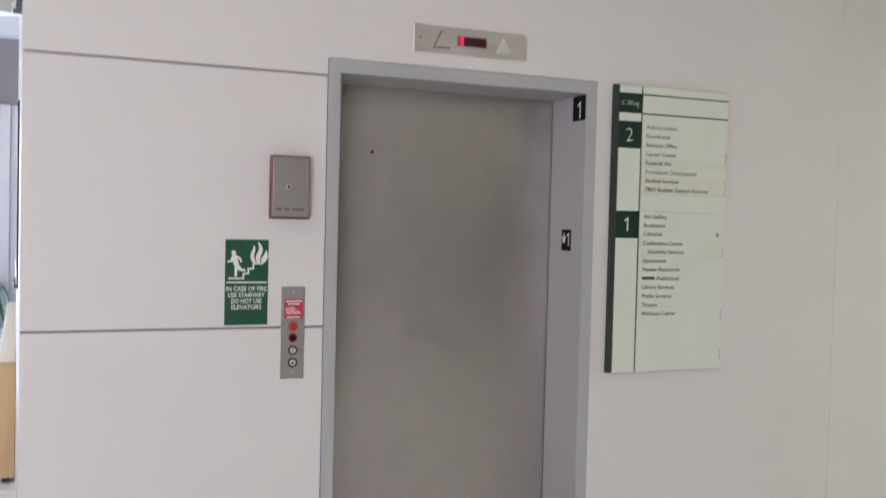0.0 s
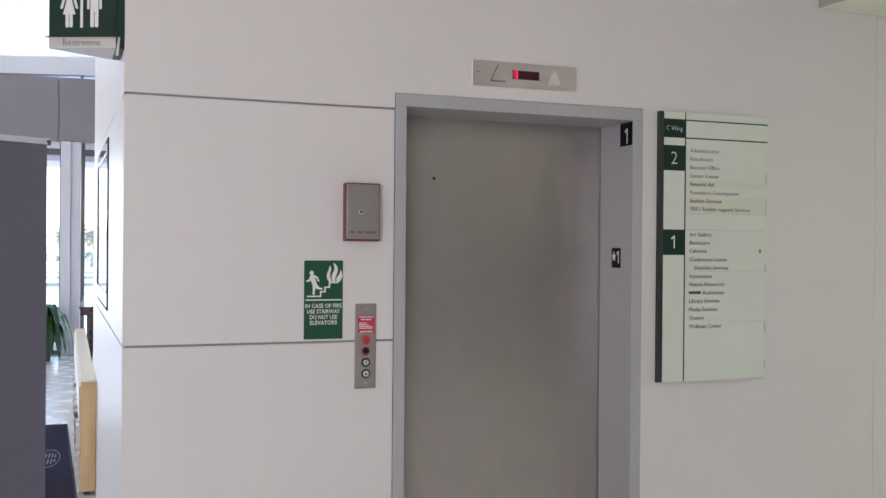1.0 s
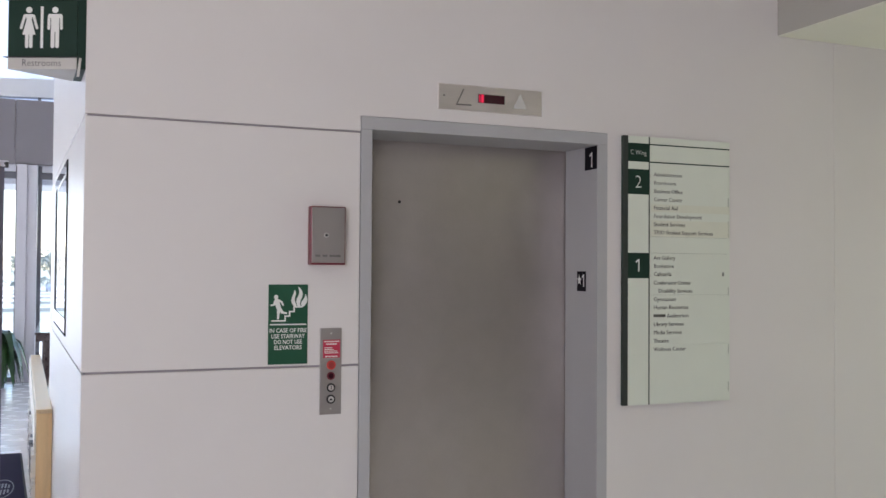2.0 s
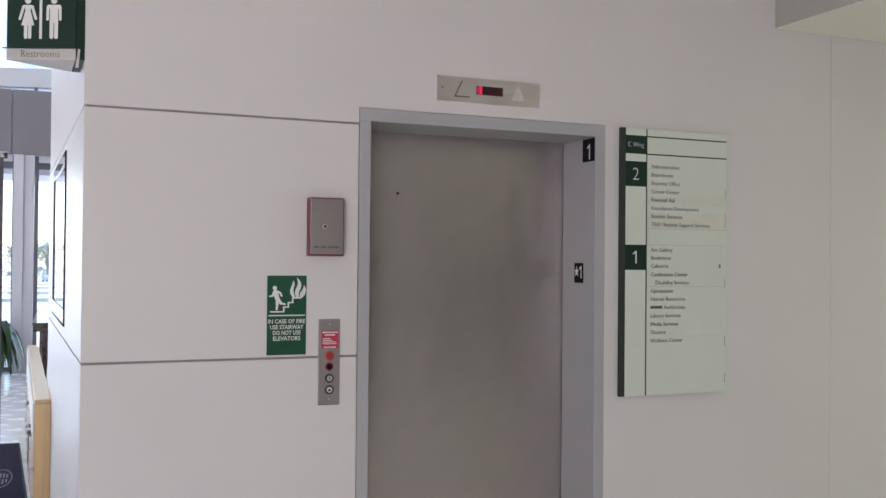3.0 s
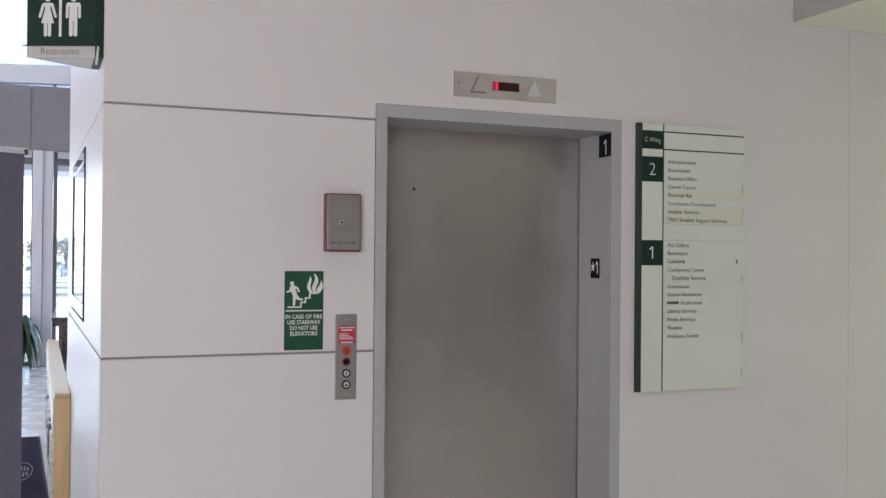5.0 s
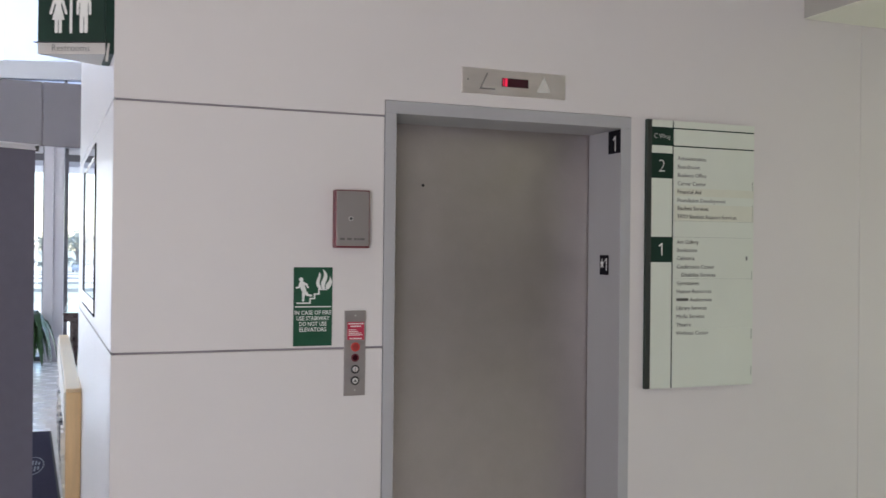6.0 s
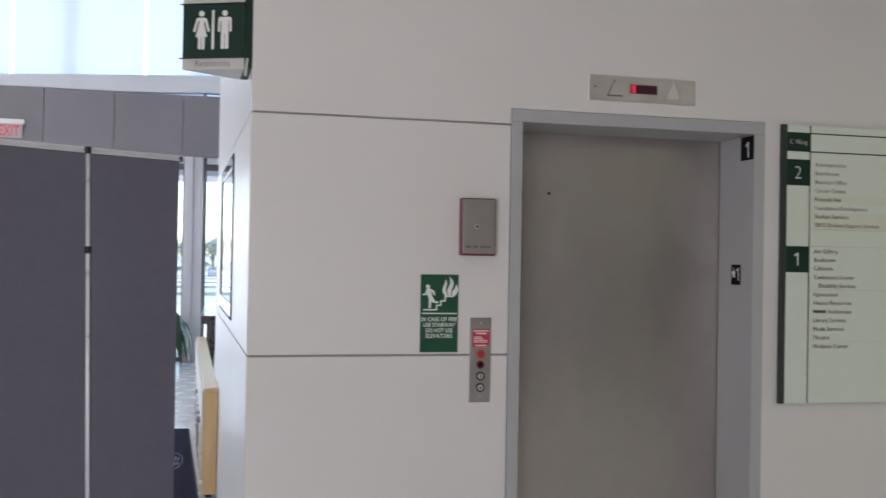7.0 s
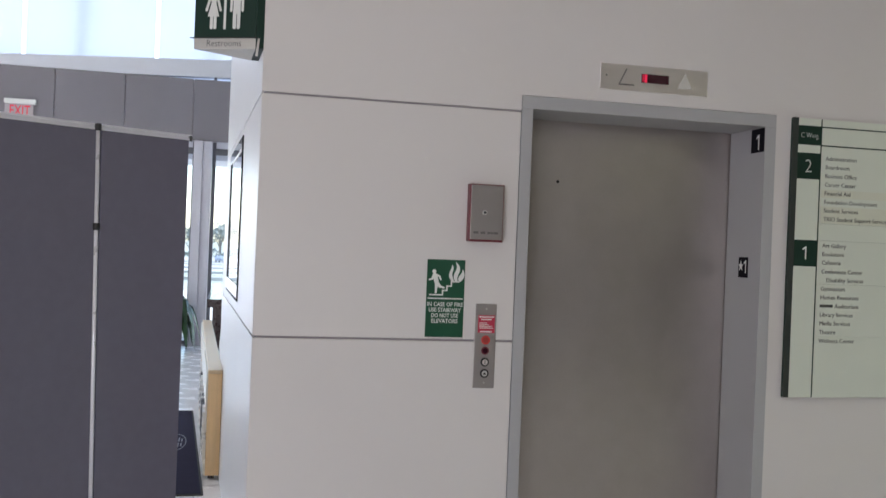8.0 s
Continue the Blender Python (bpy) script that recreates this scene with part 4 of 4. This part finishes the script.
# floor mat with a round emblem
mt = thing("floor_mat", (-2.6, 3.7, 0), "navy entrance mat with a grey round emblem", "mat")
MS = Matrix(((1, -0.0575, 0, 0.0575 * 4.92), (0, 1, 0, 0), (0, 0, 1, 0), (0, 0, 0, 1)))
bm = boxes((-3.55, -2.007, 2.06, 4.92, 0.0, 0.009), bevel=0.003)
bm.transform(MS)
part("border", bm, MATRIM, mt, "black rubber border")
bm = boxes((-3.53, -2.022, 2.08, 4.90, 0.009, 0.012))
bm.transform(MS)
part("carpet", bm, MAT, mt, "navy carpet pile")
bm = bmesh.new()
cx, cy = -2.085, 3.55
for r0, r1 in ((0.21, 0.194),):
    for i in range(40):
        a0, a1 = 2 * math.pi * i / 40, 2 * math.pi * (i + 1) / 40
        bm.faces.new([bm.verts.new((cx + r * math.cos(a) * 0.37, cy + r * math.sin(a) * 1.43, 0.0128)) for r, a in ((r0, a0), (r0, a1), (r1, a1), (r1, a0))])
for k in range(5):
    dx = (k - 2) * 0.0215
    ln = 0.19 * math.sqrt(1 - (dx / 0.062) ** 2)
    box(bm, cx + dx - 0.0055, cx + dx + 0.0055, cy - ln, cy - 0.03, 0.012, 0.0128)
    box(bm, cx + dx - 0.0055, cx + dx + 0.0055, cy + 0.02, cy + ln * 0.9, 0.012, 0.0128)
part("emblem", bm, MATLOGO, mt, "grey round emblem with bars")

# potted plant at the window
pp = thing("potted_plant", (-2.52, 9.75, 0), "green arching houseplant in a dark pot", "plant")
bm = bmesh.new()
rod(bm, (-2.52, 9.75, 0), (-2.52, 9.75, 0.30), 0.13, 28, 0.17)
part("pot", bm, POT, pp, "dark glazed pot")
part("soil", rod(bmesh.new(), (-2.52, 9.75, 0.30), (-2.52, 9.75, 0.305), 0.155, 24), SOIL, pp)
rng = random.Random(9)
for i in range(52):
    bm = bmesh.new()
    a = i * 2.399
    reach, rise, w = rng.uniform(0.24, 0.44), rng.uniform(0.22, 0.52), rng.uniform(0.05, 0.08)
    rows = []
    for j in range(9):
        t = j / 8
        r = reach * (t ** 0.9)
        z = 0.30 + rise * math.sin(min(1, t * 1.0) * 2.6) * 1.0 - 0.40 * t ** 3
        c = Vector((-2.52 + math.cos(a) * (0.03 + r), 9.75 + math.sin(a) * (0.03 + r), max(0.02, z)))
        sdir = Vector((-math.sin(a), math.cos(a), 0)) * w * (math.sin(math.pi * min(0.98, 0.12 + 0.86 * t)))
        rows.append([bm.verts.new(c - sdir), bm.verts.new(c + Vector((0, 0, -0.008))), bm.verts.new(c + sdir)])
    for p, q in zip(rows, rows[1:]):
        for s in (0, 1):
            bm.faces.new((p[s], p[s + 1], q[s + 1], q[s]))
    part("leaf", bm, LEAF, pp, smooth=True)

# exit sign on the fascia
ex = thing("exit_sign", (-4.67, 10.3, 3.13), "exit sign with red letters on a clear panel", "exit sign")
part("housing", boxes((-4.865, -4.455, FY - 0.10, FY - 0.01, 3.325, 3.39), bevel=0.004), WHITE, ex, "white housing")
part("panel", boxes((-4.86, -4.49, FY - 0.06, FY - 0.05, 3.13, 3.325)), EXITCLEAR, ex, "pale clear panel")
words("lettering", "EXIT", 0.145, Matrix.Translation((-4.665, FY - 0.063, 3.160)), EXITRED, ex, 1.0, "CENTER", bold=0.002, width=0.265)

# ceiling lights over the corridor and the hall, out of view


def troffer(x, y, z, watts):
    c = thing("ceiling_light", (x, y, z), "recessed white fluorescent ceiling light", "ceiling light", "fluorescent ceiling lights")
    part("frame", boxes((x - 0.31, x + 0.31, y - 0.61, y - 0.58, z - 0.02, z), (x - 0.31, x + 0.31, y + 0.58, y + 0.61, z - 0.02, z), (x - 0.31, x - 0.28, y - 0.58, y + 0.58, z - 0.02, z), (x + 0.28, x + 0.31, y - 0.58, y + 0.58, z - 0.02, z)), WHITE, c)
    part("diffuser", boxes((x - 0.28, x + 0.28, y - 0.58, y + 0.58, z - 0.008, z)), DIFFUSER, c)
    area("ceiling_light_lamp", (x, y, z - 0.03), (x, y, 0), 0.55, 1.15, watts, TUBE)


for x, y in ((3.2, -2.2), (3.2, -5.2)):
    troffer(x, y, SOF, 0.2)
for x, y in ((-5.2, -3.4), (-2.2, -6.2), (-5.2, -6.2)):
    troffer(x, y, TOP, 0.4)

# floor: tiles beside the rack and mat as pieces, the rest joined
floor = structure("floor", boxes((-9.2, 6.2, -8.2, FY + 0.4, -0.2, -0.004)), GROUT, "pale polished stone tile floor", "floor")
TS = 0.605
tile_mesh = None
rest = []
for i in range(-15, 11):
    for j in range(-13, 19):
        x, y = -1.90 + i * TS, 2.30 + j * TS
        if x < -9 or x + TS > 6 or y < -8 or y + TS > FY + 0.3:
            continue
        if -3 <= i <= 1 and j >= -2:
            if tile_mesh is None:
                o = part("tile", boxes((0.002, TS - 0.002, 0.002, TS - 0.002, -0.004, 0.0)), TILE, floor)
                tile_mesh = o.data
            else:
                o = new("tile", tile_mesh)
                o.parent = floor
            o.matrix_basis = Matrix.Translation((x, y, 0))
        else:
            rest.append((x, y))
verts, faces = [], []
for x, y in rest:
    b = len(verts)
    verts += [(x + u * (TS - 0.004) + 0.002, y + v * (TS - 0.004) + 0.002, z) for z in (-0.004, 0.0) for u, v in ((0, 0), (1, 0), (1, 1), (0, 1))]
    faces += [(b + 4, b + 5, b + 6, b + 7)] + [(b + k, b + (k + 1) % 4, b + 4 + (k + 1) % 4, b + 4 + k) for k in range(4)]
me = bpy.data.meshes.new("tiles")
me.from_pydata(verts, [], faces)
me.materials.append(TILE)
o = new("tiles", me)
o.parent = floor
tagged(o, kind="stuff")
